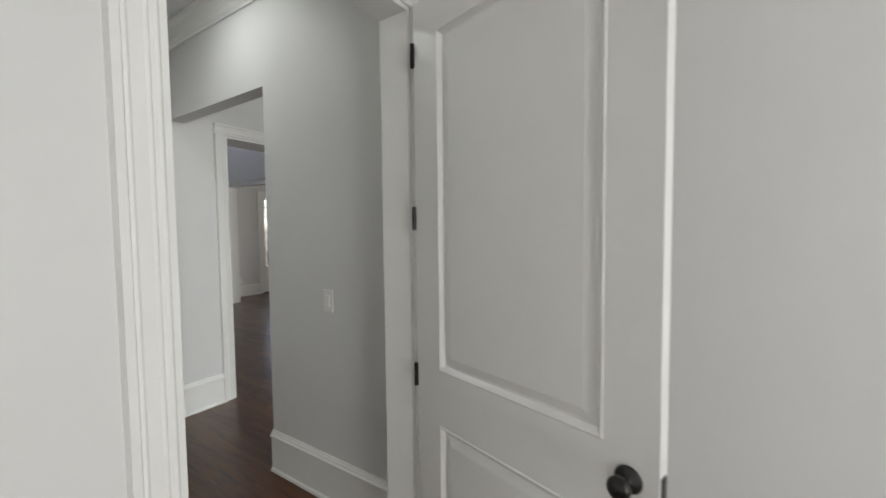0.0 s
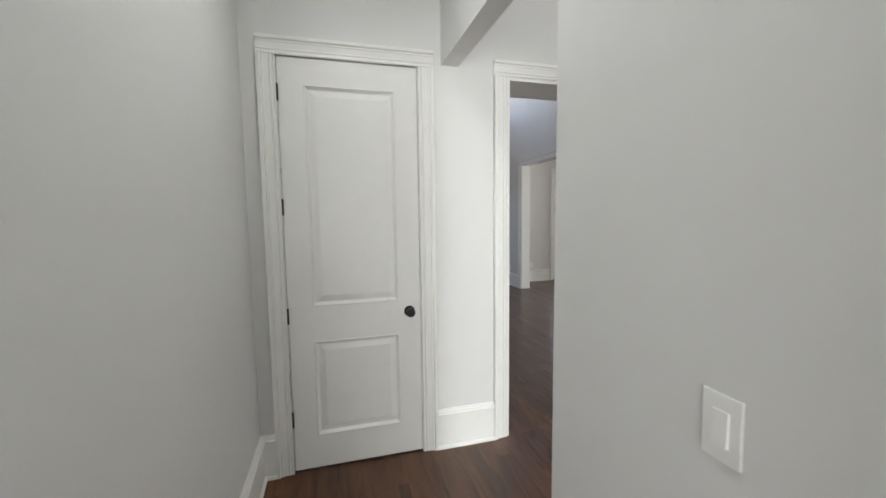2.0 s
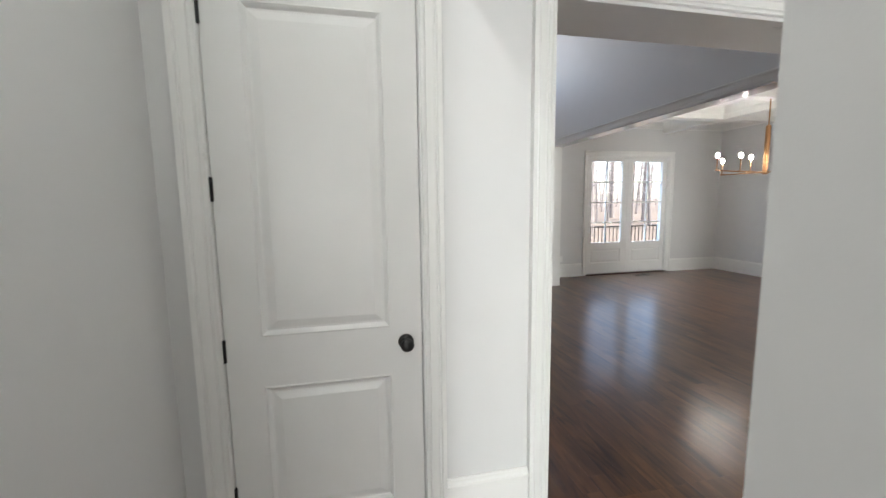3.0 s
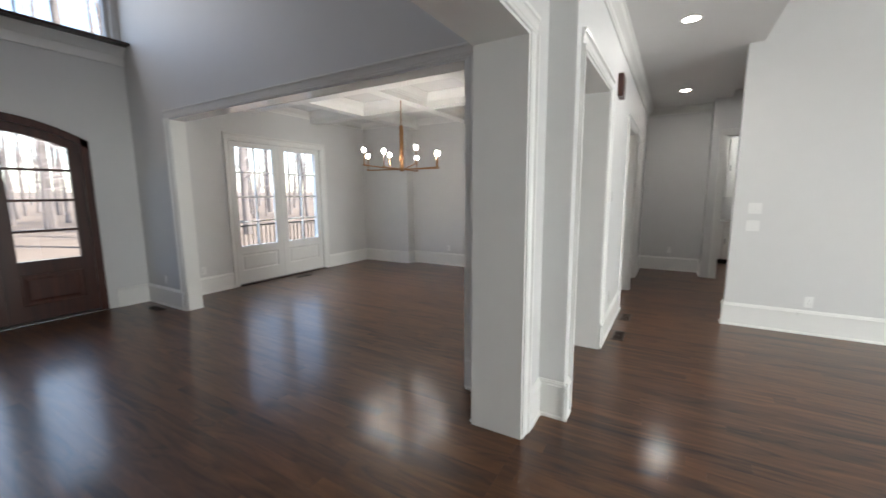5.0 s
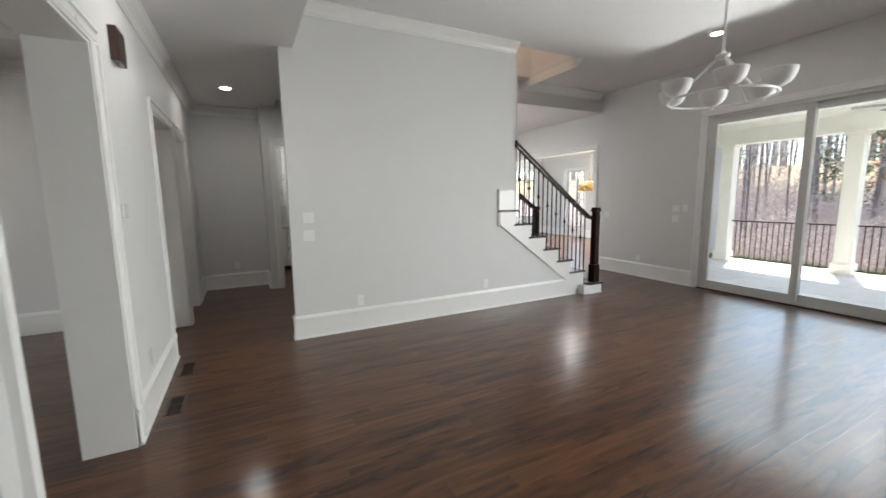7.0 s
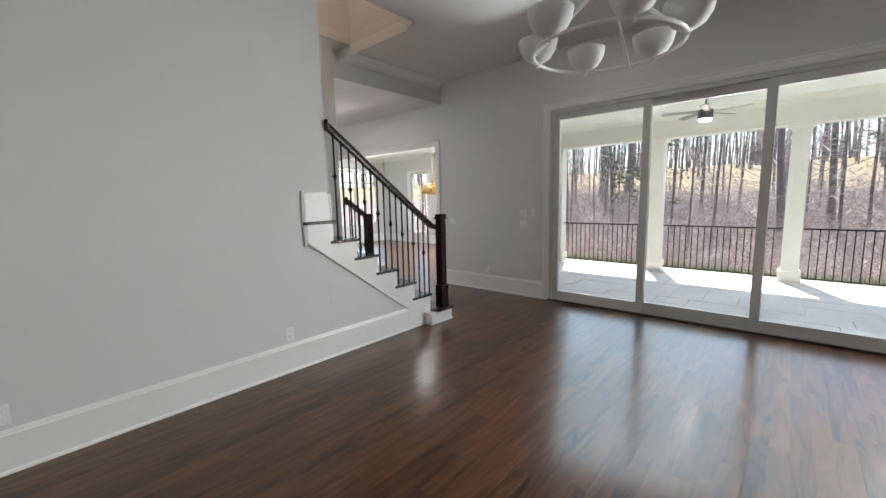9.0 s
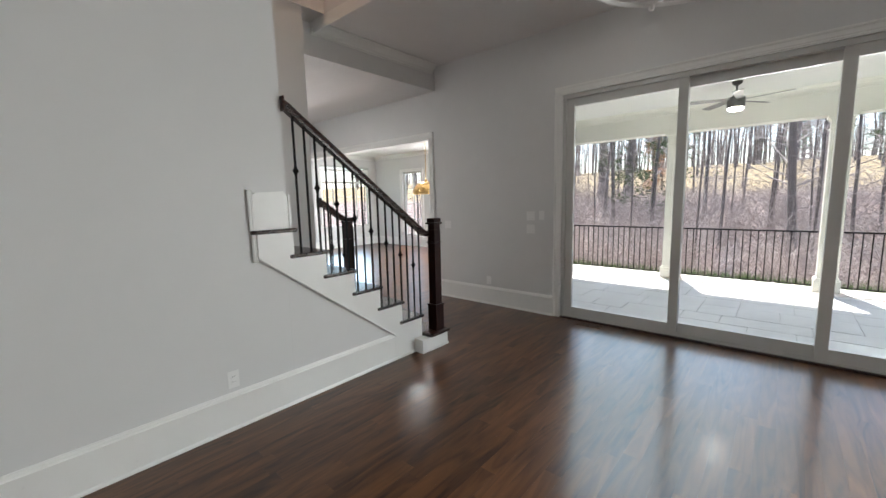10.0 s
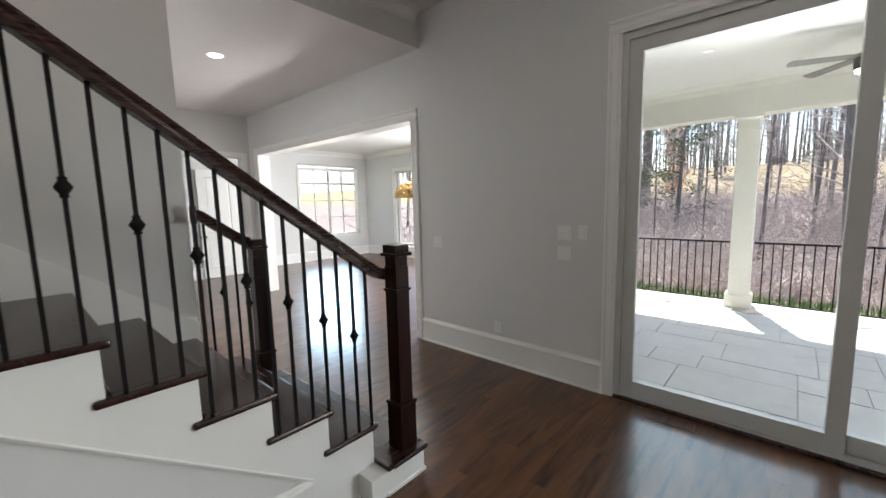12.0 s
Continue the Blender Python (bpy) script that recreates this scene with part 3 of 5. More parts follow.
for x0, x1 in ((-0.962, -0.944), (-0.151, -0.133)):
    box(bm, x0, 0.0, 0, x1, 0.3, 2.43)
box(bm, -0.962, 0.0, 2.43, -0.133, 0.3, 2.45)
box(bm, -0.945, 0.060, 0, -0.15, 0.072, 2.43)
setting("trim", bm, TRIM, "white closet door jamb and stop", "jamb")
# no real sill: a dark strip paints the shade below the leaf
bm = bmesh.new()
box(bm, -0.944, 0.004, 0.0, -0.151, 0.05, 0.006)
setting("threshold", bm, DARKGAP, "dark strip painting the shade under the closet door", "threshold")
panel_door("door_bedroom", pose(-0.186, -2.660, 0.012, 0, 0, -106), 0.92, 2.415, (0.322, 0.953, 1.586, 2.22), "white two-panel bedroom door standing open")
panel_door("door_hall", pose(7.305, 0.07, 0.012), 0.79, 2.37, (0.3, 1.2, 2.1), "white two-panel hall door, closed", knobs=(-1,))
# white door in the room beyond the passage
panel_door("door_far_room", pose(13.86, -8.05, 0.012, 0, 0, 90), 0.80, 2.4, (0.30, 1.2, 1.6, 2.1), "white door with black hinges in the far room")


# ==== recessed lights ====
def can_light(x, y, z):
    c = thing("recessed_light", pose(x, y, z), "round white recessed ceiling light, switched on", "ceiling light", "recessed ceiling lights")
    bm = bmesh.new()
    lathe(bm, [(0.066, -0.002), (0.072, -0.006), (0.088, -0.006), (0.094, -0.001), (0.094, 0.0)], n=28)
    part("trim_ring", bm, TRIM, c, smooth=True)
    bm = bmesh.new()
    lathe(bm, [(0.0, -0.0035), (0.067, -0.0035)], n=28)
    part("lens", bm, CAN_GLOW, c, "glowing frosted lens")
    return c


for x, y, z, watts in CANS:
    can_light(x, y, z)


# ==== switches, outlets, vents ====
def plate(name, m, w, h, kind, label, group=""):
    """A wall plate: local x across, z up, y out of the wall towards minus."""
    c = thing(name, m, label, name.replace("_", " "), group)
    bm = bmesh.new()
    box(bm, -w / 2, -0.006, -h / 2, w / 2, 0, h / 2, 0.002)
    part("cover_plate", bm, PLATE, c)
    if kind == "outlet":
        for dz in (-0.020, 0.020):
            bm = bmesh.new()
            box(bm, -0.017, -0.0085, dz - 0.014, 0.017, -0.005, dz + 0.014, 0.003)
            s = part("socket", bm, PLATE, c)
            bm = bmesh.new()
            box(bm, -0.008, -0.0092, dz - 0.004, -0.006, -0.0083, dz + 0.006)
            box(bm, 0.006, -0.0092, dz - 0.003, 0.008, -0.0083, dz + 0.005)
            part("slots", bm, DARKGAP, s)
    else:
        n = kind
        for i in range(n):
            cx = (i - (n - 1) / 2) * 0.046
            bm = bmesh.new()
            v = [bm.verts.new(q) for q in ((cx - 0.016, -0.006, -0.033), (cx + 0.016, -0.006, -0.033), (cx + 0.016, -0.006, 0.033), (cx - 0.016, -0.006, 0.033),
                                           (cx - 0.015, -0.012, -0.032), (cx + 0.015, -0.012, -0.032), (cx + 0.015, -0.008, 0.032), (cx - 0.015, -0.008, 0.032))]
            for f in ((4, 5, 6, 7), (0, 1, 5, 4), (1, 2, 6, 5), (2, 3, 7, 6), (3, 0, 4, 7)):
                bm.faces.new([v[q] for q in f])
            part("rocker", bm, PLATE, c)
    return c


W = -90   # turn for a plate that faces west
plate("light_switch", pose(0.0, -1.875, 1.16, 0, 0, W), 0.075, 0.125, 1, "white single rocker switch on the corridor wall")
plate("light_switch", pose(XS, -1.51, 1.355, 0, 0, W), 0.12, 0.12, 2, "white double rocker switch on the stair wall")
plate("light_switch", pose(XS, -1.505, 1.16, 0, 0, W), 0.12, 0.12, 2, "white blank control plate on the stair wall")
for y in (-2.05, -3.82):
    plate("wall_outlet", pose(XS, y, 0.355, 0, 0, W), 0.075, 0.12, "outlet", "white duplex outlet above the stair wall baseboard", "duplex outlets")
plate("wall_outlet", pose(6.28, YF, 0.355, 0, 0, 180), 0.075, 0.12, "outlet", "white duplex outlet on the far wall", "duplex outlets")
plate("light_switch", pose(5.60, YF, 1.31, 0, 0, 180), 0.12, 0.12, 2, "white double switch beside the sliding door")
plate("light_switch", pose(5.44, YF, 1.32, 0, 0, 180), 0.075, 0.12, 1, "white single switch beside the sliding door")
plate("light_switch", pose(5.60, YF, 1.135, 0, 0, 180), 0.12, 0.12, 2, "white lower switch plate beside the sliding door")
plate("light_switch", pose(7.05, YF, 1.16, 0, 0, 180), 0.12, 0.12, 2, "white switch plate beside the kitchen opening")
plate("wall_outlet", pose(4.89, YC, 0.40, 0, 0, 0), 0.075, 0.12, "outlet", "white duplex outlet on the hall wall", "duplex outlets")
plate("wall_outlet", pose(9.2, -0.7, 0.40, 0, 0, W), 0.075, 0.12, "outlet", "white duplex outlet at the hall end", "duplex outlets")
plate("wall_outlet", pose(3.6, 5.52, 0.37, 0, 0, 0), 0.075, 0.12, "outlet", "white duplex outlet in the dining room", "duplex outlets")
plate("wall_outlet", pose(7.6, 3.4, 0.37, 0, 0, W), 0.075, 0.12, "outlet", "white duplex outlet on the recessed dining wall", "duplex outlets")
plate("wall_outlet", pose(2.99, 5.35, 0.37, 0, 0, W), 0.075, 0.12, "outlet", "white duplex outlet on the foyer wall", "duplex outlets")
c = thing("thermostat", pose(4.60, YC, 1.50), "white square thermostat on the hall wall", "thermostat")
bm = bmesh.new()
box(bm, -0.055, -0.022, -0.045, 0.055, 0, 0.045, 0.006)
part("housing", bm, PLATE, c)
bm = bmesh.new()
box(bm, -0.03, -0.0235, -0.012, 0.03, -0.0215, 0.028)
part("display", bm, VINYL, c)
c = thing("door_chime", pose(4.86, YC, 2.60), "brown wooden door chime box high on the hall wall", "door chime")
bm = bmesh.new()
box(bm, -0.10, -0.05, -0.11, 0.10, 0, 0.11, 0.006)
part("chime_box", bm, MAHOG, c)
bm = bmesh.new()
box(bm, -0.08, -0.053, -0.09, 0.08, -0.049, 0.09, 0.002)
part("front_cover", bm, BRONZE, c)


def floor_vent(x, y, turn, mat, label):
    c = thing("floor_vent", pose(x, y, 0.0, 0, 0, turn), label, "floor vent", "floor vents")
    bm = bmesh.new()
    for x0, y0, x1, y1 in ((-0.15, -0.06, 0.15, -0.043), (-0.15, 0.043, 0.15, 0.06), (-0.15, -0.043, -0.133, 0.043), (0.133, -0.043, 0.15, 0.043), (-0.01, -0.043, 0.01, 0.043)):
        box(bm, x0, y0, 0.0015, x1, y1, 0.006)
    part("frame", bm, mat, c)
    # near-black sheet paints the shaded duct between the slats
    bm = bmesh.new()
    box(bm, -0.14, -0.05, 0.0008, 0.14, 0.05, 0.0016)
    part("backing", bm, DARKGAP, c)
    for i in range(14):
        bm = bmesh.new()
        cx = (-0.124 + i * 0.0165) if i < 7 else (0.025 + (i - 7) * 0.0165)
        box(bm, cx, -0.043, 0.0016, cx + 0.007, 0.043, 0.005)
        part("slat", bm, mat, c)
    return c


floor_vent(4.82, -0.31, 0, BRONZE, "dark bronze floor register beside the hall wall")
floor_vent(5.55, -0.31, 0, BRONZE, "dark bronze floor register beside the hall wall")
floor_vent(4.735, -7.44, 0, FLOOR_W, "brown slotted wooden floor register before the sliding door")
floor_vent(5.28, 5.24, 0, BRONZE, "dark floor register before the dining doors")
floor_vent(2.83, 5.30, 90, BRONZE, "dark floor register in the foyer")

# ==== stairs ====
stairs = tagged(new("staircase"), "dark-stained treads and risers rising beside the stair wall", "staircase")
stairs.location = (XS, tread_nose(1), 0)
SO = Vector(stairs.location)


def spart(name, bm, mat, label="", parent=None, smooth=False):
    bmesh.ops.translate(bm, verts=bm.verts, vec=-SO)
    return part(name, bm, mat, parent or stairs, label, smooth)


for k in range(1, 15):
    y, z = tread_nose(k), tread_top(k)
    side = XS - 0.035 if k <= 7 else XS + 0.112
    bm = bmesh.new()
    x_out = 5.64 if k == 1 else side
    box(bm, XS + 0.004 if k <= 7 else side, y, z - 0.03, 6.978, y + RUN + 0.03, z, 0.008)
    if 1 < k <= 7:
        box(bm, side, y - 0.001, z - 0.03, XS + 0.02, y + RUN + 0.066, z - 0.0005, 0.011)
    if k == 1:
        box(bm, 5.72, y - 0.0, z - 0.03, XS + 0.03, y + 0.30, z - 0.0005, 0.008)
    spart("tread", bm, STAINT, "dark-stained oak tread")
    bm = bmesh.new()
    box(bm, XS + 0.002 if k <= 7 else side, y + 0.028, max(tread_top(k - 1), 0.0), 6.976, y + 0.046, z - 0.029)
    spart("riser", bm, STAINT if k > 1 else TRIM, "")
    if 1 < k <= 9:
        bm = bmesh.new()
        z0 = tread_top(k - 1)
        sweep(bm, [(0, 0), (0.016, 0), (0.015, 0.008), (0.009, 0.015), (0, 0.016)], (XS + 0.004 if k <= 7 else side, y + 0.028, z0), (6.976, y + 0.028, z0), (0, -1, 0), UP)
        spart("cove_strip", bm, STAIN)
# white side of the flight below the open treads, a little proud of the wall, with a raking moulding
for k in range(1, 7):
    bm = bmesh.new()
    y = tread_nose(k) + 0.03
    box(bm, XS - 0.0006, y, 0.0, XS + 0.11, y + RUN + (0.06 if k == 6 else 0.0), tread_top(k) - 0.028)
    spart("side_panel", bm, PAINT)
bm = bmesh.new()


def rake(y):
    return 0.25 + (y + 5.30) * (1.165 - 0.25) / (5.30 - 4.055)


for k in range(3, 8):
    y0 = max(tread_nose(k) + 0.03, -5.30)
    y1 = -4.055 if k == 7 else tread_nose(k + 1) + 0.03
    zt = tread_top(k) - 0.028
    v = [bm.verts.new((x, y, z)) for x in (XS - 0.019, XS - 0.001) for y, z in ((y0, rake(y0)), (y1, rake(y1)), (y1, zt), (y0, zt))]
    for q in ((0, 1, 2, 3), (0, 1, 5, 4), (1, 2, 6, 5), (2, 3, 7, 6), (3, 0, 4, 7)):
        bm.faces.new([v[r] for r in q])
for k, ya, yb in ((1, -5.80, -5.676), (2, -5.676, -5.406), (3, -5.406, -5.30)):
    box(bm, XS - 0.019, ya, 0.0, XS - 0.001, yb, tread_top(k) - 0.0285)
box(bm, XS - 0.030, -5.80, 0.0, XS - 0.019, -5.29, 0.018)
bmesh.ops.remove_doubles(bm, verts=bm.verts, dist=1e-4)
spart("string_board", bm, TRIM, "white painted stepped string board")
bm = bmesh.new()
MOULD = [(0, 0), (0, 0.020), (0.010, 0.024), (0.018, 0.014), (0.026, 0.018), (0.034, 0.010), (0.036, 0)]
d = Vector((0, -4.055 + 5.30, 1.165 - 0.25)).normalized()
nrm = Vector((0, -d.z, d.y))
sweep(bm, MOULD, (XS - 0.001, -5.30, 0.245), (XS - 0.001, -4.055, 1.16), nrm, (-1, 0, 0))
sweep(bm, MOULD, (XS - 0.001, -4.02, 1.145), (XS - 0.001, -4.02, tread_top(7) - 0.03), (0, -1, 0), (-1, 0, 0))
spart("string_moulding", bm, TRIM, "white raking moulding")
# plinth above the seventh tread
bm = bmesh.new()
z0 = tread_top(7)
prof = [(-4.30, z0), (-4.045, z0), (-4.045, z0 + 0.25), (-4.07, z0 + 0.265), (-4.275, z0 + 0.275), (-4.30, z0 + 0.235)]
a = [bm.verts.new((XS - 0.014, y, z)) for y, z in prof]
b = [bm.verts.new((XS + 0.001, y, z)) for y, z in prof]
for i in range(len(prof)):
    bm.faces.new((a[i], a[(i + 1) % len(prof)], b[(i + 1) % len(prof)], b[i]))
bm.faces.new(a)
sweep(bm, MOULD, (XS - 0.001, -4.012, z0), (XS - 0.001, -4.012, z0 + 0.285), (0, -1, 0), (-1, 0, 0))
box(bm, XS - 0.016, -4.325, z0, XS + 0.12, -4.304, z0 + 0.25, 0.004)
spart("wall_plinth", bm, TRIM, "white trim block at the wall end")
# skirt on the inner wall
bm = bmesh.new()
p = [(-5.19, tread_top(3) + 0.30), (-5.19, tread_top(3) - 0.1), (-1.5, tread_top(3) - 0.1 + (5.19 - 1.5) * RISE / RUN), (-1.5, tread_top(3) + 0.30 + (5.19 - 1.5) * RISE / RUN)]
a = [bm.verts.new((6.962, y, z)) for y, z in p]
b = [bm.verts.new((6.981, y, z)) for y, z in p]
bm.faces.new(a)
for i in range(4):
    bm.faces.new((a[i], a[(i + 1) % 4], b[(i + 1) % 4], b[i]))
spart("skirt_board", bm, TRIM, "white skirt board along the inner wall")
bm = bmesh.new()
for k in range(1, 4):
    box(bm, 6.93, tread_nose(k) + 0.03, 0.0, 6.985, tread_nose(k) + 0.03 + RUN, tread_top(k) - 0.028)
spart("side_panel", bm, PAINT, "white far side of the lower steps")


def newel(x, y, z0, z1, w, foot):
    """Square box newel with a taller panelled foot, necking bands and a cap; the block below belongs to it."""
    c = thing("newel_post", pose(x, y, z0), "dark-stained square newel post with moulded bands", "newel post", "newel posts")
    h = z1 - z0
    r = w / 2
    bm = bmesh.new()
    box(bm, -r, -r, foot, r, r, h - 0.12, 0.003)
    part("shaft", bm, STAINV, c)
    bm = bmesh.new()
    box(bm, -r - 0.012, -r - 0.012, 0, r + 0.012, r + 0.012, foot, 0.003)
    for zz in (foot - 0.005,):
        box(bm, -r - 0.018, -r - 0.018, zz, r + 0.018, r + 0.018, zz + 0.02, 0.006)
    part("foot", bm, STAINV, c)
    bm = bmesh.new()
    box(bm, -r - 0.008, -r - 0.008, h - 0.26, r + 0.008, r + 0.008, h - 0.245, 0.004)
    part("neck_band", bm, STAINV, c)
    bm = bmesh.new()
    box(bm, -r + 0.004, -r + 0.004, h - 0.12, r - 0.004, r - 0.004, h - 0.055)
    part("neck", bm, STAINV, c)
    bm = bmesh.new()
    box(bm, -r - 0.016, -r - 0.016, h - 0.062, r + 0.016, r + 0.016, h - 0.044, 0.006)
    box(bm, -r - 0.004, -r - 0.004, h - 0.044, r + 0.004, r + 0.004, h, 0.003)
    part("cap", bm, STAINV, c)
    return c


NX, NY = 5.815, -5.868
newel(NX, NY, tread_top(1), 1.365, 0.095, 0.27)
bm = bmesh.new()
box(bm, NX - 0.085, NY - 0.085, 0.0, NX + 0.085, NY + 0.30, tread_top(1) - 0.028, 0.003)
box(bm, NX - 0.095, NY - 0.095, 0.0, NX + 0.095, NY + 0.20, 0.022, 0.006)
spart("starting_block", bm, TRIM, "white block below the newel")
bm = bmesh.new()
box(bm, NX - 0.105, NY - 0.105, tread_top(1) - 0.028, NX + 0.105, NY + 0.16, tread_top(1) + 0.0006, 0.008)
spart("tread", bm, STAIN, "dark-stained cap under the newel")
newel(6.855, -5.535, tread_top(2), 1.375, 0.085, 0.22)

RAIL_P = [(-0.030, -0.030), (0.030, -0.030), (0.032, -0.012), (0.026, 0.002), (0.030, 0.016), (0.020, 0.030), (0.0, 0.034), (-0.020, 0.030), (-0.030, 0.016), (-0.026, 0.002), (-0.032, -0.012)]


def handrail(name, x, pts, label):
    """A moulded handrail that follows points (y, z), with mitred joints."""
    c = thing(name, pose(x, pts[-1][0], pts[-1][1]), label, "handrail", "stair handrails")
    bm = bmesh.new()
    rings = []
    for i, (y, z) in enumerate(pts):
        a = Vector((0, *pts[max(i - 1, 0)]))
        b = Vector((0, *pts[min(i + 1, len(pts) - 1)]))
        t = (b - a).normalized()
        up = Vector((0, -t.z, t.y)) * (1 if t.y > 0 else -1)
        rings.append([bm.verts.new(Vector((0, y, z)) + Vector((s, 0, 0)) + up * v - Vector((0, *pts[-1]))) for s, v in RAIL_P])
    n = len(RAIL_P)
    for r0, r1 in zip(rings, rings[1:]):
        for i in range(n):
            bm.faces.new((r0[i], r0[(i + 1) % n], r1[(i + 1) % n], r1[i]))
    bm.faces.new(rings[0][::-1]), bm.faces.new(rings[-1])
    part("rail", bm, STAIN, c)
    bm = bmesh.new()
    y, z = pts[0][0] - pts[-1][0], pts[0][1] - pts[-1][1]
    box(bm, -0.045, y - 0.002, z - 0.055, 0.045, y + 0.014, z + 0.05, 0.004)
    part("wall_rosette", bm, STAIN, c)
    return c


SLOPE = RISE / RUN
RAIL = [(-4.318, 2.275), (-4.345, 2.262)] + [(-4.345 - 0.1 * i, 2.262 - 0.1 * i * SLOPE) for i in range(1, 14)] + [(-5.74, 1.232), (-5.775, 1.212), (-5.81, 1.203), (-5.822, 1.202)]
handrail("stair_handrail", NX + 0.052, RAIL, "dark-stained moulded handrail over the open side")
RAIL2 = [(-5.192, 1.555), (-5.22, 1.545), (-5.30, 1.486), (-5.40, 1.412), (-5.46, 1.372), (-5.49, 1.36)]
handrail("stair_handrail", 6.86, RAIL2, "short dark-stained handrail on the inner side")


def rail_z(y, rail):
    for (ya, za), (yb, zb) in zip(rail, rail[1:]):
        if yb <= y <= ya:
            return za + (zb - za) * (y - ya) / (yb - ya)
    return rail[-1][1]


def baluster(x, y, z0, z1, knuckle):
    c = thing("baluster", pose(x, y, z0), "thin black iron baluster" + (" with a knuckle" if knuckle else ", plain"), "baluster", "iron stair balusters")
    bm = bmesh.new()
    box(bm, -0.0065, -0.0065, 0.0, 0.0065, 0.0065, z1 - z0)
    part("bar", bm, IRON, c)
    if knuckle:
        bm = bmesh.new()
        h = knuckle - z0
        lathe(bm, [(0.007, -0.034), (0.014, -0.030), (0.011, -0.022), (0.018, -0.012), (0.025, 0.0), (0.018, 0.012), (0.011, 0.022), (0.014, 0.030), (0.007, 0.034)],
              Matrix.Translation((0, 0, h)), 10)
        part("knuckle", bm, IRON, c, smooth=True)
    return c


for i in range(16):
    y = -4.392 - 0.0863 * i
    k = max(kk for kk in range(1, 8) if tread_nose(kk) <= y)
    zr = rail_z(y, RAIL)
    baluster(NX + 0.052, y, tread_top(k), zr - 0.02, (zr - 0.43) if i % 2 == 0 else 0)
for i, y in enumerate((-5.235, -5.315, -5.395, -5.465)):
    k = max(kk for kk in range(1, 8) if tread_nose(kk) <= y)
    zr = rail_z(y, RAIL2)
    baluster(6.86, y, tread_top(k), zr - 0.02, (zr - 0.42) if i % 2 else 0)

# ==== sliding door to the porch ====
slider = tagged(new("door_sliding"), "four-panel white sliding glass door, closed", "sliding door", kind="structure")
bm = bmesh.new()
for x0, x1, z0, z1 in ((SL0, SL0 + 0.04, 0, SLT), (SL1 - 0.04, SL1, 0, SLT), (SL0 + 0.04, SL1 - 0.04, SLT - 0.05, SLT)):
    box(bm, x0, YF - 0.19, z0, x1, YF - 0.01, z1)
part("outer_frame", bm, VINYL, slider)
bm = bmesh.new()
box(bm, SL0, YF - 0.2, -0.02, SL1, YF + 0.02, 0.018, 0.004)
part("threshold", bm, STAIN, slider, "dark wooden threshold")
bm = bmesh.new()
for y in (-0.165, -0.12, -0.075, -0.03):
    box(bm, SL0, YF + y, 0.018, SL1, YF + y + 0.012, 0.036)
part("track", bm, VINYL, slider, "pale metal track")
PW = (SL1 - SL0 - 0.08 + 3 * 0.09) / 4
for i in range(4):
    x1 = SL1 - 0.04 - i * (PW - 0.09)
    x0, yy = x1 - PW, YF - (0.055 if i % 2 == 0 else 0.11)
    sw, rb, rt, zb, zt = 0.09, 0.115, 0.10, 0.036, SLT - 0.045
    bm = bmesh.new()
    for a, b, z0, z1 in ((x0, x0 + sw, zb, zt), (x1 - sw, x1, zb, zt), (x0 + sw, x1 - sw, zb, zb + rb), (x0 + sw, x1 - sw, zt - rt, zt)):
        box(bm, a, yy - 0.022, z0, b, yy + 0.022, z1, 0.003)
    pn = part("sliding_panel", bm, VINYL, slider)
    bm = bmesh.new()
    box(bm, x0 + sw, yy - 0.004, zb + rb, x1 - sw, yy + 0.004, zt - rt)
    g = part("pane", bm, GLASS, pn, "clear glass pane")
    g.visible_shadow = False

# ==== dining room doors and chandelier ====
fd = tagged(new("door_dining"), "pair of white glazed doors with muntins, closed", "french door", kind="structure")
bm = bmesh.new()
for x0, x1, z0, z1 in ((4.17, 4.19, 0, 2.44), (6.06, 6.08, 0, 2.44), (4.19, 6.06, 2.42, 2.44)):
    box(bm, x0, 5.52, z0, x1, 5.77, z1)
part("jamb", bm, TRIM, fd)
bm = bmesh.new()
box(bm, 4.17, 5.48, 0, 6.08, 5.77, 0.02, 0.004)
part("threshold", bm, STAIN, fd, "dark threshold")
for x0, x1, g0, g1 in ((4.192, 5.123, 4.29, 5.0), (5.127, 6.058, 5.25, 5.965)):
    bm = bmesh.new()
    for a, b, z0, z1 in ((x0, g0, 0.02, 2.415), (g1, x1, 0.02, 2.415), (g0, g1, 0.02, 0.24), (g0, g1, 0.53, 0.665), (g0, g1, 2.335, 2.415)):
        box(bm, a, 5.575, z0, b, 5.62, z1)
    lf = part("door_leaf", bm, DOORP, fd)
    bm = bmesh.new()
    frame_ring(bm, g0, 0.24, g1, 0.53, 5.575, -1, [(0, 0), (0.012, -0.012), (0.03, -0.012), (0.05, -0.004)])
    part("door_panel", bm, DOORP, lf)
    for i in range(1, 4):
        z = 0.665 + (2.335 - 0.665) * i / 4
        bm = bmesh.new()
        box(bm, g0, 5.583, z - 0.011, g1, 5.612, z + 0.011)
        part("muntin", bm, DOORP, lf)
    bm = bmesh.new()
    box(bm, (g0 + g1) / 2 - 0.011, 5.5825, 0.665, (g0 + g1) / 2 + 0.011, 5.6125, 2.335)
    part("muntin", bm, DOORP, lf)
    bm = bmesh.new()
    box(bm, g0, 5.595, 0.665, g1, 5.601, 2.335)
    g = part("pane", bm, GLASS, lf, "clear glass")
    g.visible_shadow = False

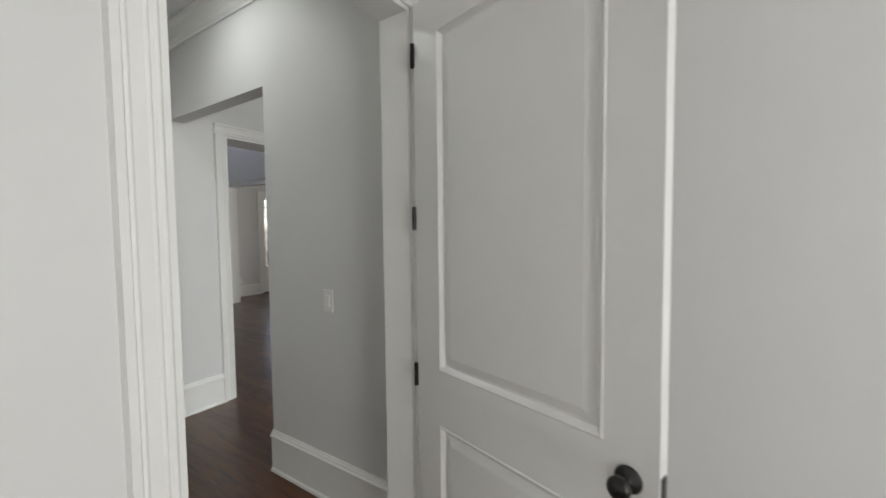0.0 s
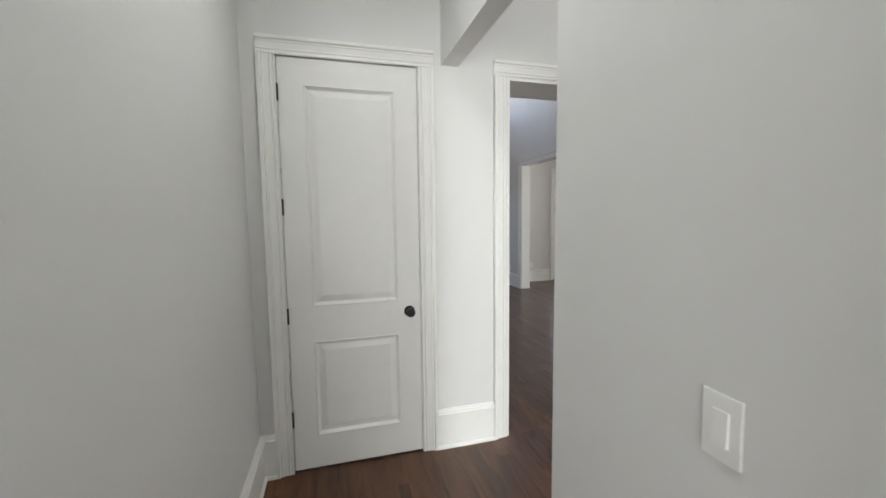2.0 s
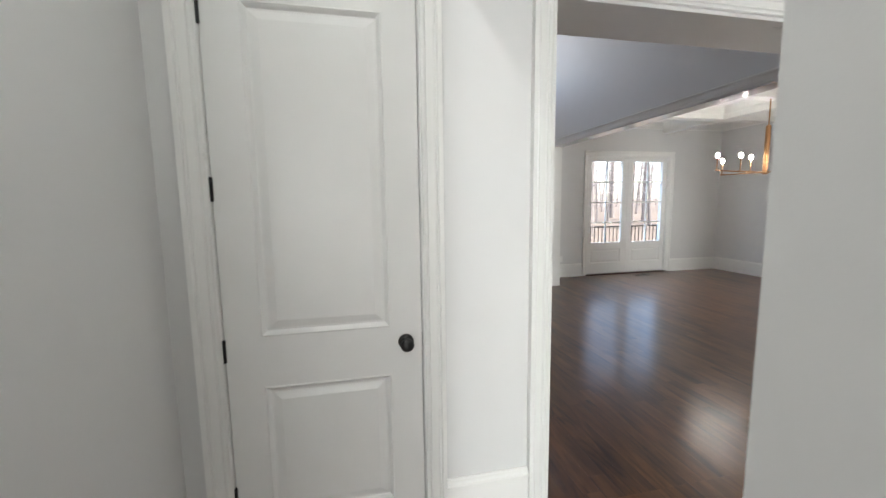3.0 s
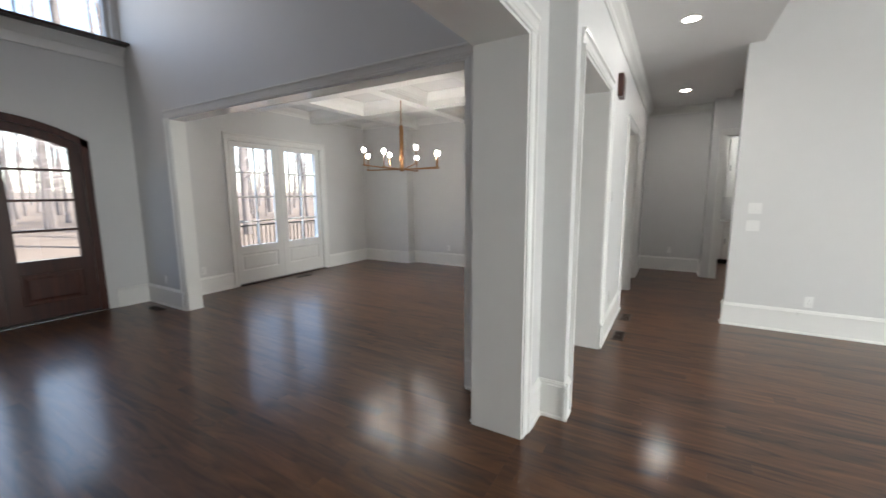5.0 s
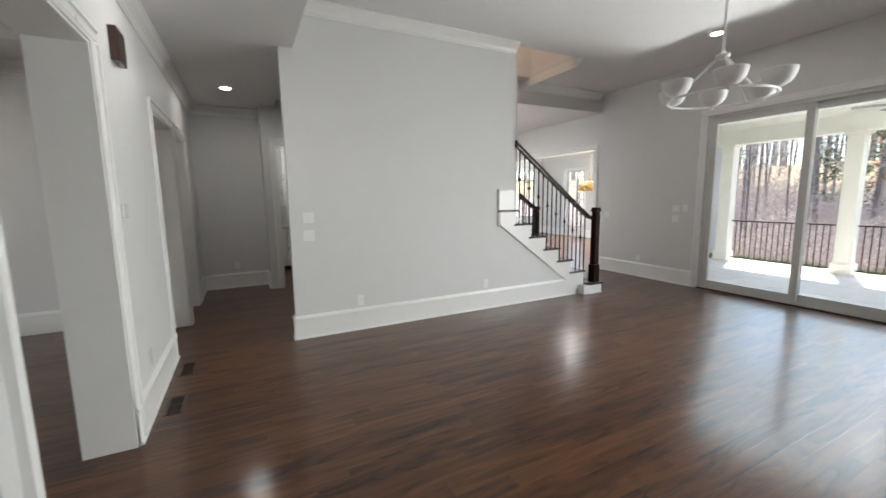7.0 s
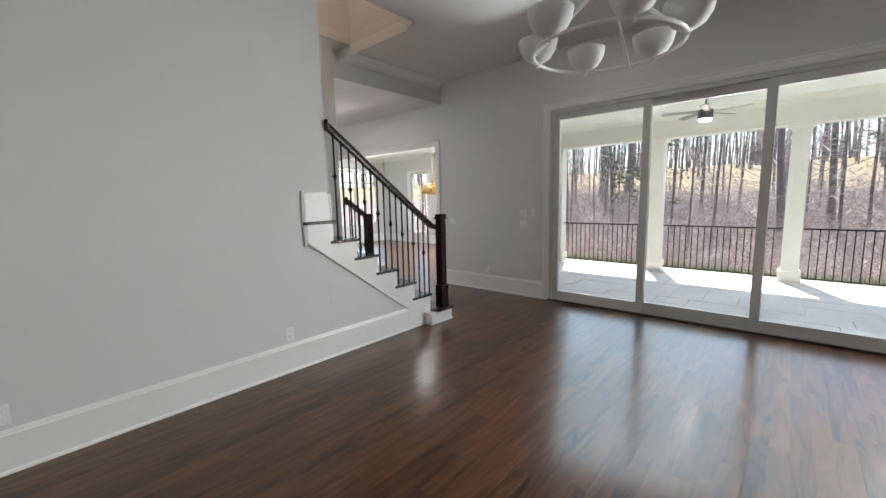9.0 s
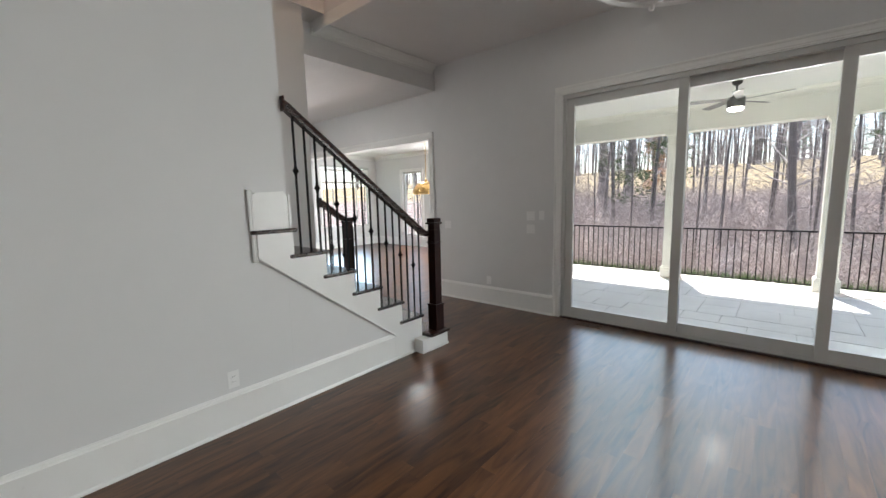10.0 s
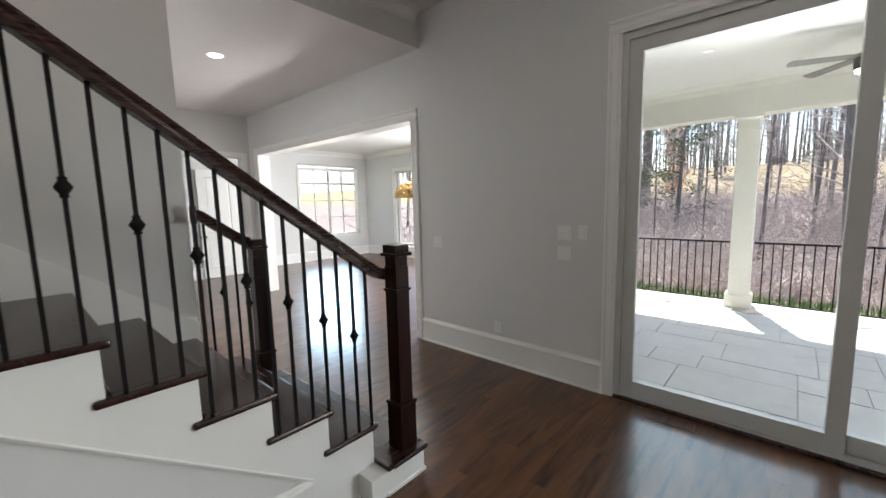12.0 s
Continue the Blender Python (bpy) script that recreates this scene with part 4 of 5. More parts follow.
c = thing("chandelier", pose(5.27, 2.88, 1.88), "copper-brass spoke chandelier with eight glowing candle bulbs", "chandelier")
bm = bmesh.new()
lathe(bm, [(0.0, 0.0), (0.03, 0.0), (0.032, 0.02), (0.032, 0.66), (0.02, 0.68), (0.0, 0.68)], n=16)
part("column", bm, COPPER, c, smooth=True)
bm = bmesh.new()
tube(bm, (0, 0, 0.68), (0, 0, ZL - 1.88 - 0.02), 0.008, n=8)
part("stem", bm, COPPER, c)
bm = bmesh.new()
lathe(bm, [(0.0, ZL - 1.91), (0.065, ZL - 1.91), (0.07, ZL - 1.885), (0.0, ZL - 1.88)], n=20)
part("ceiling_rose", bm, COPPER, c)
for i in range(8):
    an = 2 * math.pi * i / 8 + 0.2
    r = 0.60
    ex, ey = r * math.cos(an), r * math.sin(an)
    ez = 0.05 if i % 2 else 0.0
    bm = bmesh.new()
    tube(bm, (0, 0, 0.03 - ez * 0.2), (ex, ey, 0.03 + ez), 0.009, n=8)
    arm = part("arm", bm, COPPER, c)
    bm = bmesh.new()
    lathe(bm, [(0.0, 0.03 + ez), (0.028, 0.033 + ez), (0.028, 0.04 + ez), (0.008, 0.045 + ez), (0.008, 0.22 + ez), (0.0, 0.22 + ez)], Matrix.Translation((ex * 0.97, ey * 0.97, 0)), 12)
    part("candle_sleeve", bm, COPPER, arm)
    bm = bmesh.new()
    lathe(bm, [(0.0, 0.21), (0.012, 0.212), (0.022, 0.228), (0.026, 0.246), (0.022, 0.264), (0.012, 0.275), (0.0, 0.278)], Matrix.Translation((ex * 0.97, ey * 0.97, ez)), 12)
    part("bulb", bm, BULB_GLOW, arm, "glowing round bulb", True)

# coffered ceiling of the dining room
for x in (4.55, 5.95):
    bm = bmesh.new()
    box(bm, x - 0.09, 0.10, ZL - 0.20, x + 0.09, 5.52, ZL)
    sweep(bm, CROWN_P, (x - 0.09, 0.1, ZL), (x - 0.09, 5.52, ZL), (-1, 0, 0), DOWN)
    sweep(bm, CROWN_P, (x + 0.09, 0.1, ZL), (x + 0.09, 5.52, ZL), (1, 0, 0), DOWN)
    setting("trim", bm, TRIM, "white coffer beam of the dining room ceiling", "ceiling beam")
for y in (1.55, 2.89, 4.23):
    bm = bmesh.new()
    box(bm, 3.165, y - 0.09, ZL - 0.196, 7.6 if y < 4.3 else 7.36, y + 0.09, ZL)
    sweep(bm, CROWN_P, (3.165, y - 0.09, ZL), (7.36, y - 0.09, ZL), (0, -1, 0), DOWN)
    sweep(bm, CROWN_P, (3.165, y + 0.09, ZL), (7.36, y + 0.09, ZL), (0, 1, 0), DOWN)
    setting("trim", bm, TRIM, "white coffer beam of the dining room ceiling", "ceiling beam")

# ==== front door ====
front = tagged(new("door_front"), "dark mahogany arched double entry door with divided glass", "front door", kind="structure")


def arch_z(x):
    return 2.24 + 0.26 * (1 - ((x - 1.56) / 0.94) ** 2)


bm = bmesh.new()
N = 18
for i in range(N):
    xa, xb = 0.62 + 1.88 * i / N, 0.62 + 1.88 * (i + 1) / N
    for ya, yb in ((5.848, 6.1),):
        v = [bm.verts.new(q) for q in ((xa, ya, arch_z(xa)), (xb, ya, arch_z(xb)), (xb, ya, 2.505), (xa, ya, 2.505), (xa, yb, arch_z(xa)), (xb, yb, arch_z(xb)))]
        bm.faces.new((v[0], v[1], v[2], v[3])), bm.faces.new((v[0], v[4], v[5], v[1]))
setting("wall_front_arch", bm, PAINT, "white wall infill over the arched door")
bm = bmesh.new()
for x0, x1 in ((0.62, 0.70), (2.42, 2.50)):
    box(bm, x0, 5.87, 0.0, x1, 6.02, 2.30)
for i in range(N):
    xa, xb = 0.62 + 1.88 * i / N, 0.62 + 1.88 * (i + 1) / N
    v = [bm.verts.new((x, y, arch_z(x) - dz)) for y in (5.87, 6.02) for x in (xa, xb) for dz in (0.0, 0.09)]
    for f in ((0, 1, 3, 2), (4, 5, 7, 6), (1, 3, 7, 5), (0, 2, 6, 4)):
        bm.faces.new([v[q] for q in f])
part("arched_frame", bm, MAHOG, front)
bm = bmesh.new()
box(bm, 0.70, 5.86, 0.002, 2.42, 6.04, 0.026, 0.004)
part("threshold", bm, BRONZE, front, "dark bronze threshold")
for x0, x1, g0, g1, right in ((0.70, 1.5595, 0.83, 1.42, 0), (1.5605, 2.42, 1.71, 2.30, 1)):
    bm = bmesh.new()
    for a, b, z0, z1 in ((x0, g0, 0.03, 2.30), (g1, x1, 0.03, 2.30), (g0, g1, 0.03, 0.22), (g0, g1, 0.60, 0.76)):
        box(bm, a, 5.91, z0, b, 5.97, z1)
    n2 = 8
    for i in range(n2):
        xa, xb = g0 + (g1 - g0) * i / n2, g0 + (g1 - g0) * (i + 1) / n2
        za, zb = arch_z(xa) - 0.20, arch_z(xb) - 0.20
        v = [bm.verts.new(q) for y in (5.91, 5.97) for q in ((xa, y, za), (xb, y, zb), (xb, y, arch_z(xb) - 0.085), (xa, y, arch_z(xa) - 0.085))]
        for f in ((0, 1, 2, 3), (4, 5, 6, 7), (0, 1, 5, 4), (3, 2, 6, 7)):
            bm.faces.new([v[q] for q in f])
    lf = part("door_leaf", bm, MAHOG, front)
    bm = bmesh.new()
    frame_ring(bm, g0, 0.22, g1, 0.60, 5.91, -1, [(0, 0), (0.012, -0.014), (0.04, -0.014), (0.07, 0.0)])
    part("door_panel", bm, MAHOG, lf)
    for z in (1.12, 1.49, 1.86):
        bm = bmesh.new()
        box(bm, g0, 5.92, z - 0.015, g1, 5.96, z + 0.015)
        part("muntin", bm, MAHOG, lf)
    bm = bmesh.new()
    box(bm, g0 - 0.003, 5.938, 0.755, g1 + 0.003, 5.944, 2.32)
    g = part("pane", bm, GLASS, lf, "clear glass")
    g.visible_shadow = False
    for z in (0.3, 1.2, 2.0):
        bm = bmesh.new()
        hx = x1 if right else x0
        tube(bm, (hx, 5.905, z - 0.05), (hx, 5.905, z + 0.05), 0.009, n=8)
        part("hinge", bm, BLACK, lf)
bm = bmesh.new()
box(bm, -1.58, 5.60, 3.505, 2.99, 5.86, 3.535, 0.004)
setting("window_ledge", bm, STAIN, "dark-stained ledge below the high foyer window", "ledge")
bm = bmesh.new()
sweep(bm, CROWN_P, (-1.58, 5.85, 3.505), (2.99, 5.85, 3.505), (0, -1, 0), DOWN)
box(bm, -1.58, 5.83, 3.28, 2.99, 5.851, 3.38)
setting("trim", bm, TRIM, "white band below the high foyer ledge", "trim")


def window(name, axis, at, a0, a1, z0, z1, cols, rows, label, transom=0.0):
    """A white window in a wall opening: frame, muntins, panes and sill."""
    w = tagged(new(name), label, "window", kind="structure")

    def bx(bm, a, b, d0, d1, z, y):
        box(bm, *((a, at + d0, z, b, at + d1, y) if axis == "x" else (at + d0, a, z, at + d1, b, y)))
    bm = bmesh.new()
    for a, b, z, y in ((a0, a0 + 0.05, z0, z1), (a1 - 0.05, a1, z0, z1), (a0 + 0.05, a1 - 0.05, z0, z0 + 0.06), (a0 + 0.05, a1 - 0.05, z1 - 0.05, z1)):
        bx(bm, a, b, 0.06, 0.14, z, y)
    part("window_frame", bm, VINYL, w)
    for i in range(1, cols):
        bm = bmesh.new()
        a = a0 + 0.05 + (a1 - a0 - 0.1) * i / cols
        t = 0.035 if cols % 2 == 0 and i == cols // 2 and transom else 0.010
        bx(bm, a - t, a + t, 0.08, 0.12, z0 + 0.06, z1 - 0.05)
        part("muntin", bm, VINYL, w)
    for i in range(1, rows):
        bm = bmesh.new()
        z = z0 + 0.06 + (z1 - z0 - 0.11) * i / rows
        t = 0.035 if transom and i == rows - 1 else 0.010
        bx(bm, a0 + 0.05, a1 - 0.05, 0.082, 0.118, z - t, z + t)
        part("muntin", bm, VINYL, w)
    bm = bmesh.new()
    bx(bm, a0 + 0.05, a1 - 0.05, 0.098, 0.102, z0 + 0.06, z1 - 0.05)
    g = part("pane", bm, GLASS, w, "clear glass")
    g.visible_shadow = False
    bm = bmesh.new()
    bx(bm, a0 - 0.08, a1 + 0.08, 0.16, 0.24, z0 - 0.04, z0)
    part("window_sill", bm, TRIM, w)
    return w


window("window_foyer", "x", 5.85, 0.3, 2.9, 3.54, 5.1, 3, 2, "high white foyer window above the ledge")
window("window_kitchen", "y", 14.4, -11.88, -9.90, 0.66, 2.74, 4, 4, "white kitchen window with muntins and transom", 1)
window("window_kitchen_side", "x", -12.4, 12.1, 13.0, 0.33, 2.5, 2, 4, "tall white kitchen side window")
casing("x", -12.2, 12.1, 13.0, 2.5, 1, 0.45)
casing("y", 14.4, -11.75, -9.95, 2.55, -1, 0.80)

# ==== great room chandelier ====
c = thing("chandelier", pose(3.30, -4.42, 2.33), "white ring chandelier with six plaster bowl shades, unlit", "chandelier")
R = 0.375
bm = bmesh.new()
n, m8 = 48, 8
rings = [[bm.verts.new(((R + 0.009 * math.cos(2 * math.pi * k / m8)) * math.cos(2 * math.pi * i / n), (R + 0.009 * math.cos(2 * math.pi * k / m8)) * math.sin(2 * math.pi * i / n),
                        0.009 * math.sin(2 * math.pi * k / m8))) for k in range(m8)] for i in range(n)]
for i in range(n):
    for k in range(m8):
        bm.faces.new((rings[i][k], rings[(i + 1) % n][k], rings[(i + 1) % n][(k + 1) % m8], rings[i][(k + 1) % m8]))
part("ring", bm, TRIM, c)
bm = bmesh.new()
lathe(bm, [(0.0, 0.30), (0.035, 0.305), (0.052, 0.325), (0.052, 0.338), (0.02, 0.348), (0.011, 0.37), (0.011, ZG - 2.33 - 0.03), (0.06, ZG - 2.33 - 0.025), (0.065, ZG - 2.33), (0.0, ZG - 2.33)], n=18)
part("stem", bm, TRIM, c, smooth=True)
for i in range(3):
    an = 2 * math.pi * i / 3 + 0.5
    bm = bmesh.new()
    tube(bm, (0.03 * math.cos(an), 0.03 * math.sin(an), 0.318), (R * math.cos(an), R * math.sin(an), 0.0), 0.010, n=8)
    part("arm", bm, TRIM, c)
for i in range(6):
    an = 2 * math.pi * i / 6 + 0.12
    bx, by = R * math.cos(an), R * math.sin(an)
    bm = bmesh.new()
    prof = [(0.012, 0.006), (0.040, 0.012), (0.075, 0.035), (0.100, 0.075), (0.110, 0.118), (0.112, 0.130), (0.108, 0.130), (0.104, 0.115), (0.094, 0.076), (0.070, 0.040), (0.036, 0.018), (0.0, 0.014)]
    lathe(bm, prof, Matrix.Translation((bx, by, 0)), 24)
    sh = part("bowl_shade", bm, PLASTER, c, "white plaster bowl", True)
    bm = bmesh.new()
    lathe(bm, [(0.0, -0.022), (0.010, -0.020), (0.012, 0.0), (0.022, 0.004), (0.022, 0.012), (0.0, 0.012)], Matrix.Translation((bx, by, 0)), 12)
    part("holder", bm, TRIM, sh)

# ==== kitchen and pantry beyond the openings ====
c = thing("pendant_lamp", pose(8.25, -8.35, 1.66), "brass dome pendant lamp over the kitchen floor", "pendant lamp")
bm = bmesh.new()
lathe(bm, [(0.27, 0.0), (0.262, 0.06), (0.235, 0.13), (0.18, 0.19), (0.10, 0.225), (0.03, 0.24), (0.03, 0.28), (0.0, 0.28), (0.0, 0.235), (0.10, 0.215), (0.175, 0.18), (0.228, 0.125), (0.255, 0.06), (0.263, 0.0)], n=28)
part("shade", bm, BRASS, c, "brushed brass dome", True)
bm = bmesh.new()
tube(bm, (0, 0, 0.28), (0, 0, ZL - 1.66), 0.006, n=8)
part("rod", bm, BRASS, c)


def cabinet(name, x0, y0, z0, x1, y1, z1, face, doors, label):
    """A white shaker cabinet whose doors face west (face 'w')."""
    c = thing(name, pose(x0, y0, z0), label, "cabinet", "white cabinets")
    w, d, h = y1 - y0, x1 - x0, z1 - z0
    bm = bmesh.new()
    box(bm, 0.02, 0, 0, d, w, h)
    part("body", bm, TRIM, c)
    for i in range(doors):
        a, b = w * i / doors + 0.004, w * (i + 1) / doors - 0.004
        bm = bmesh.new()
        for p0, p1, q0, q1 in ((a, a + 0.06, 0.004, h - 0.004), (b - 0.06, b, 0.004, h - 0.004), (a + 0.06, b - 0.06, 0.004, 0.064), (a + 0.06, b - 0.06, h - 0.064, h - 0.004)):
            box(bm, 0, p0, q0, 0.02, p1, q1)
        box(bm, 0.012, a + 0.06, 0.064, 0.02, b - 0.06, h - 0.064)
        dd = part("cabinet_door", bm, TRIM, c)
        bm = bmesh.new()
        tube(bm, (-0.025, b - 0.03, h * 0.5 - 0.06), (-0.025, b - 0.03, h * 0.5 + 0.06), 0.005, n=8)
        part("handle", bm, BLACK, dd)
    return c


for i in range(3):
    y0 = -2.9 + i * 0.62
    cabinet("wall_cabinet", 10.75, y0, 1.42, 11.08, y0 + 0.61, 2.65, "w", 1, "white upper cabinet in the pantry")
    cabinet("base_cabinet", 10.50, y0, 0.10, 11.08, y0 + 0.61, 0.88, "w", 1, "white base cabinet in the pantry")
bm = bmesh.new()
box(bm, 10.46, -2.92, 0.88, 11.09, -1.04, 0.92, 0.004)
tagged(part("worktop", bm, PLATE), "white stone worktop on the pantry cabinets", "worktop")
bm = bmesh.new()
box(bm, 10.56, -2.9, 0.0, 11.08, -1.05, 0.10)
tagged(part("plinth", bm, DARKGAP), "dark recessed plinth below the pantry cabinets", "plinth")
wall("wall_pantry_east", "y", 11.09, 0.1, -4.6, -0.2, 0, ZL)
wall("wall_pantry_south", "x", -4.7, 0.1, 8.72, 11.19, 0, ZL)
wall("wall_pantry_north", "x", -1.0, 0.1, 9.32, 11.19, 0, ZL)
slab("ceiling_pantry", 9.32, -1.45, 11.2, 0.1, ZL, ZL + 0.12, "white pantry ceiling")

# ==== porch ====
STONE = material("bluestone flag", (0.53, 0.545, 0.54), 0.6, scale=10, vary=0.14, bump=0.25, bump_scale=40)
PORCHW = material("porch paint", (0.84, 0.825, 0.75), 0.45, scale=6, vary=0.03, bump=0.03)
PORCHC = material("porch ceiling paint", (0.86, 0.86, 0.84), 0.6, scale=6, vary=0.02, bump=0.03)
GROUT = material("mortar", (0.50, 0.50, 0.48), 0.9, scale=30, vary=0.15, bump=0.3)
FANM = material("fan dark metal", (0.06, 0.058, 0.055), 0.4, 0.4, scale=20, vary=0.1)
FANB = material("fan blade grey", (0.22, 0.21, 0.20), 0.5, scale=20, vary=0.1)
PZ = -0.12
YP = -11.86
bm = bmesh.new()
box(bm, -1.5, YP - 0.38, PZ - 0.5, 7.3, YF - 0.2, PZ - 0.012)
porch = setting("porch_floor", bm, GROUT, "mortar bed of the bluestone porch floor", "porch floor")
slab("ceiling_porch", -1.5, YP - 0.2, 7.3, YF - 0.2, 3.20, 3.30, "white painted porch ceiling", PORCHC)
bm = bmesh.new()
box(bm, -1.5, YP - 0.15, 2.74, 7.3, YP + 0.15, 3.2)
box(bm, -1.5, YP - 0.17, 2.735, 7.3, YP + 0.17, 2.80)
sweep(bm, CROWN_P, (-1.5, YP + 0.15, 3.2), (7.3, YP + 0.15, 3.2), (0, 1, 0), DOWN)
sweep(bm, CROWN_P, (-1.5, YP + 0.255, 3.2), (7.3, YP + 0.255, 3.2), (0, 0.8, 0), DOWN * 0.5)
setting("porch_beam", bm, PORCHW, "cream painted porch beam with crown", "beam")
for x in (0.15, 2.44, 4.73, 7.02):
    c = thing("porch_column", pose(x, YP, PZ), "square cream painted porch column with base and cap", "column", "porch columns")
    h = 2.735 - PZ
    bm = bmesh.new()
    box(bm, -0.13, -0.13, 0.2, 0.13, 0.13, h - 0.03, 0.004)
    part("shaft", bm, PORCHW, c)
    bm = bmesh.new()
    box(bm, -0.165, -0.165, 0, 0.165, 0.165, 0.20, 0.006)
    box(bm, -0.15, -0.15, 0.20, 0.15, 0.15, 0.225, 0.008)
    part("base", bm, PORCHW, c)
    bm = bmesh.new()
    box(bm, -0.145, -0.145, h - 0.22, 0.145, 0.145, h - 0.19, 0.006)
    box(bm, -0.15, -0.15, h - 0.07, 0.15, 0.15, h - 0.04, 0.006)
    box(bm, -0.175, -0.175, h - 0.04, 0.175, 0.175, h, 0.006)
    part("cap", bm, PORCHW, c)


def iron_fence(x0, x1, y, z0, top, step, label):
    c = thing("iron_railing", pose(x0, y, z0), label, "railing", "iron railings")
    w = x1 - x0
    for z, t in ((0.08, 0.013), (top, 0.020)):
        bm = bmesh.new()
        box(bm, 0, -t, z - t * 0.7, w, t, z + t * 0.7, 0.003)
        part("rail", bm, IRON, c)
    n = int(w / step)
    me = None
    for i in range(1, n):
        if me is None:
            bm = bmesh.new()
            box(bm, -0.0075, -0.0075, 0.08, 0.0075, 0.0075, top)
            ob = part("picket", bm, IRON, c)
            me = ob.data
        else:
            ob = new("picket", me)
            ob.parent = c
        ob.location = (w * i / n, 0, 0)
    return c


for a, b in ((0.30, 2.29), (2.59, 4.58), (4.88, 6.87)):
    iron_fence(a, b, YP, PZ, 0.99, 0.11, "black iron railing with thin pickets between porch columns")

c = thing("ceiling_fan", pose(3.70, -10.35, 3.2), "dark porch ceiling fan with grey blades and glowing lens", "ceiling fan")
bm = bmesh.new()
lathe(bm, [(0.0, 0.0), (0.07, 0.0), (0.065, -0.03), (0.03, -0.06), (0.013, -0.065), (0.013, -0.17), (0.03, -0.175), (0.05, -0.20), (0.06, -0.22)], n=20)
part("canopy", bm, FANM, c, smooth=True)
bm = bmesh.new()
lathe(bm, [(0.06, -0.22), (0.11, -0.235), (0.115, -0.25), (0.115, -0.37), (0.105, -0.385), (0.0, -0.385)], n=24)
part("motor", bm, FANM, c)
bm = bmesh.new()
lathe(bm, [(0.10, -0.386), (0.097, -0.41), (0.07, -0.425), (0.0, -0.43)], n=24)
part("light_lens", bm, CAN_GLOW, c, "warm glowing lens", True)
for i in range(5):
    an = 2 * math.pi * i / 5 + 0.35
    bm = bmesh.new()
    m = Matrix.Rotation(an, 4, "Z") @ Matrix.Rotation(radians(10), 4, "X")
    v = [bm.verts.new(m @ Vector((x, y, z - 0.27))) for z in (-0.004, 0.004) for x, y in ((0.10, -0.045), (0.66, -0.065), (0.68, 0.0), (0.66, 0.065), (0.10, 0.045))]
    bm.faces.new(v[:5]), bm.faces.new(v[5:])
    for q in range(5):
        bm.faces.new((v[q], v[(q + 1) % 5], v[5 + (q + 1) % 5], v[5 + q]))
    part("blade", bm, FANB, c)
for x, y in ((5.0, -9.9), (2.4, -9.9)):
    c = thing("porch_recessed_light", pose(x, y, 3.2), "small white recessed light in the porch ceiling", "ceiling light", "porch recessed lights")
    bm = bmesh.new()
    lathe(bm, [(0.05, -0.002), (0.055, -0.005), (0.07, -0.004), (0.072, 0.0)], n=20)
    part("trim_ring", bm, TRIM, c)
    bm = bmesh.new()
    lathe(bm, [(0.0, -0.002), (0.05, -0.002)], n=20)
    part("lens", bm, glow("porch lens", (1.0, 0.94, 0.86), 0.4), c)

# ==== ground and woods ====
rng = random.Random(7)


def ground_z(x, y):
    d = -(y + 12.4)
    wob = 0.25 * noise.noise(Vector((x * 0.12, y * 0.12, 0.3))) + 0.06 * noise.noise(Vector((x * 0.7, y * 0.7, 1.3)))
    if d < 0:
        return -0.45 if y < 8 else -0.45 + 0.03 * (y - 8) * 0.3 + wob * 0.3
    if d < 1.0:
        return -0.30 + 0.05 * wob
    if d < 7:
        return -0.30 - 1.7 * (d - 1) / 6 + wob * min(1, (d - 1) / 3)
    if d < 28:
        return -2.0 + 3.8 * (d - 7) / 21 + wob
    if d < 75:
        return 1.8 + 4.6 * (d - 28) / 47 + wob
    return 6.4 + 2.5 * (1 - math.exp(-(d - 75) / 60)) + wob


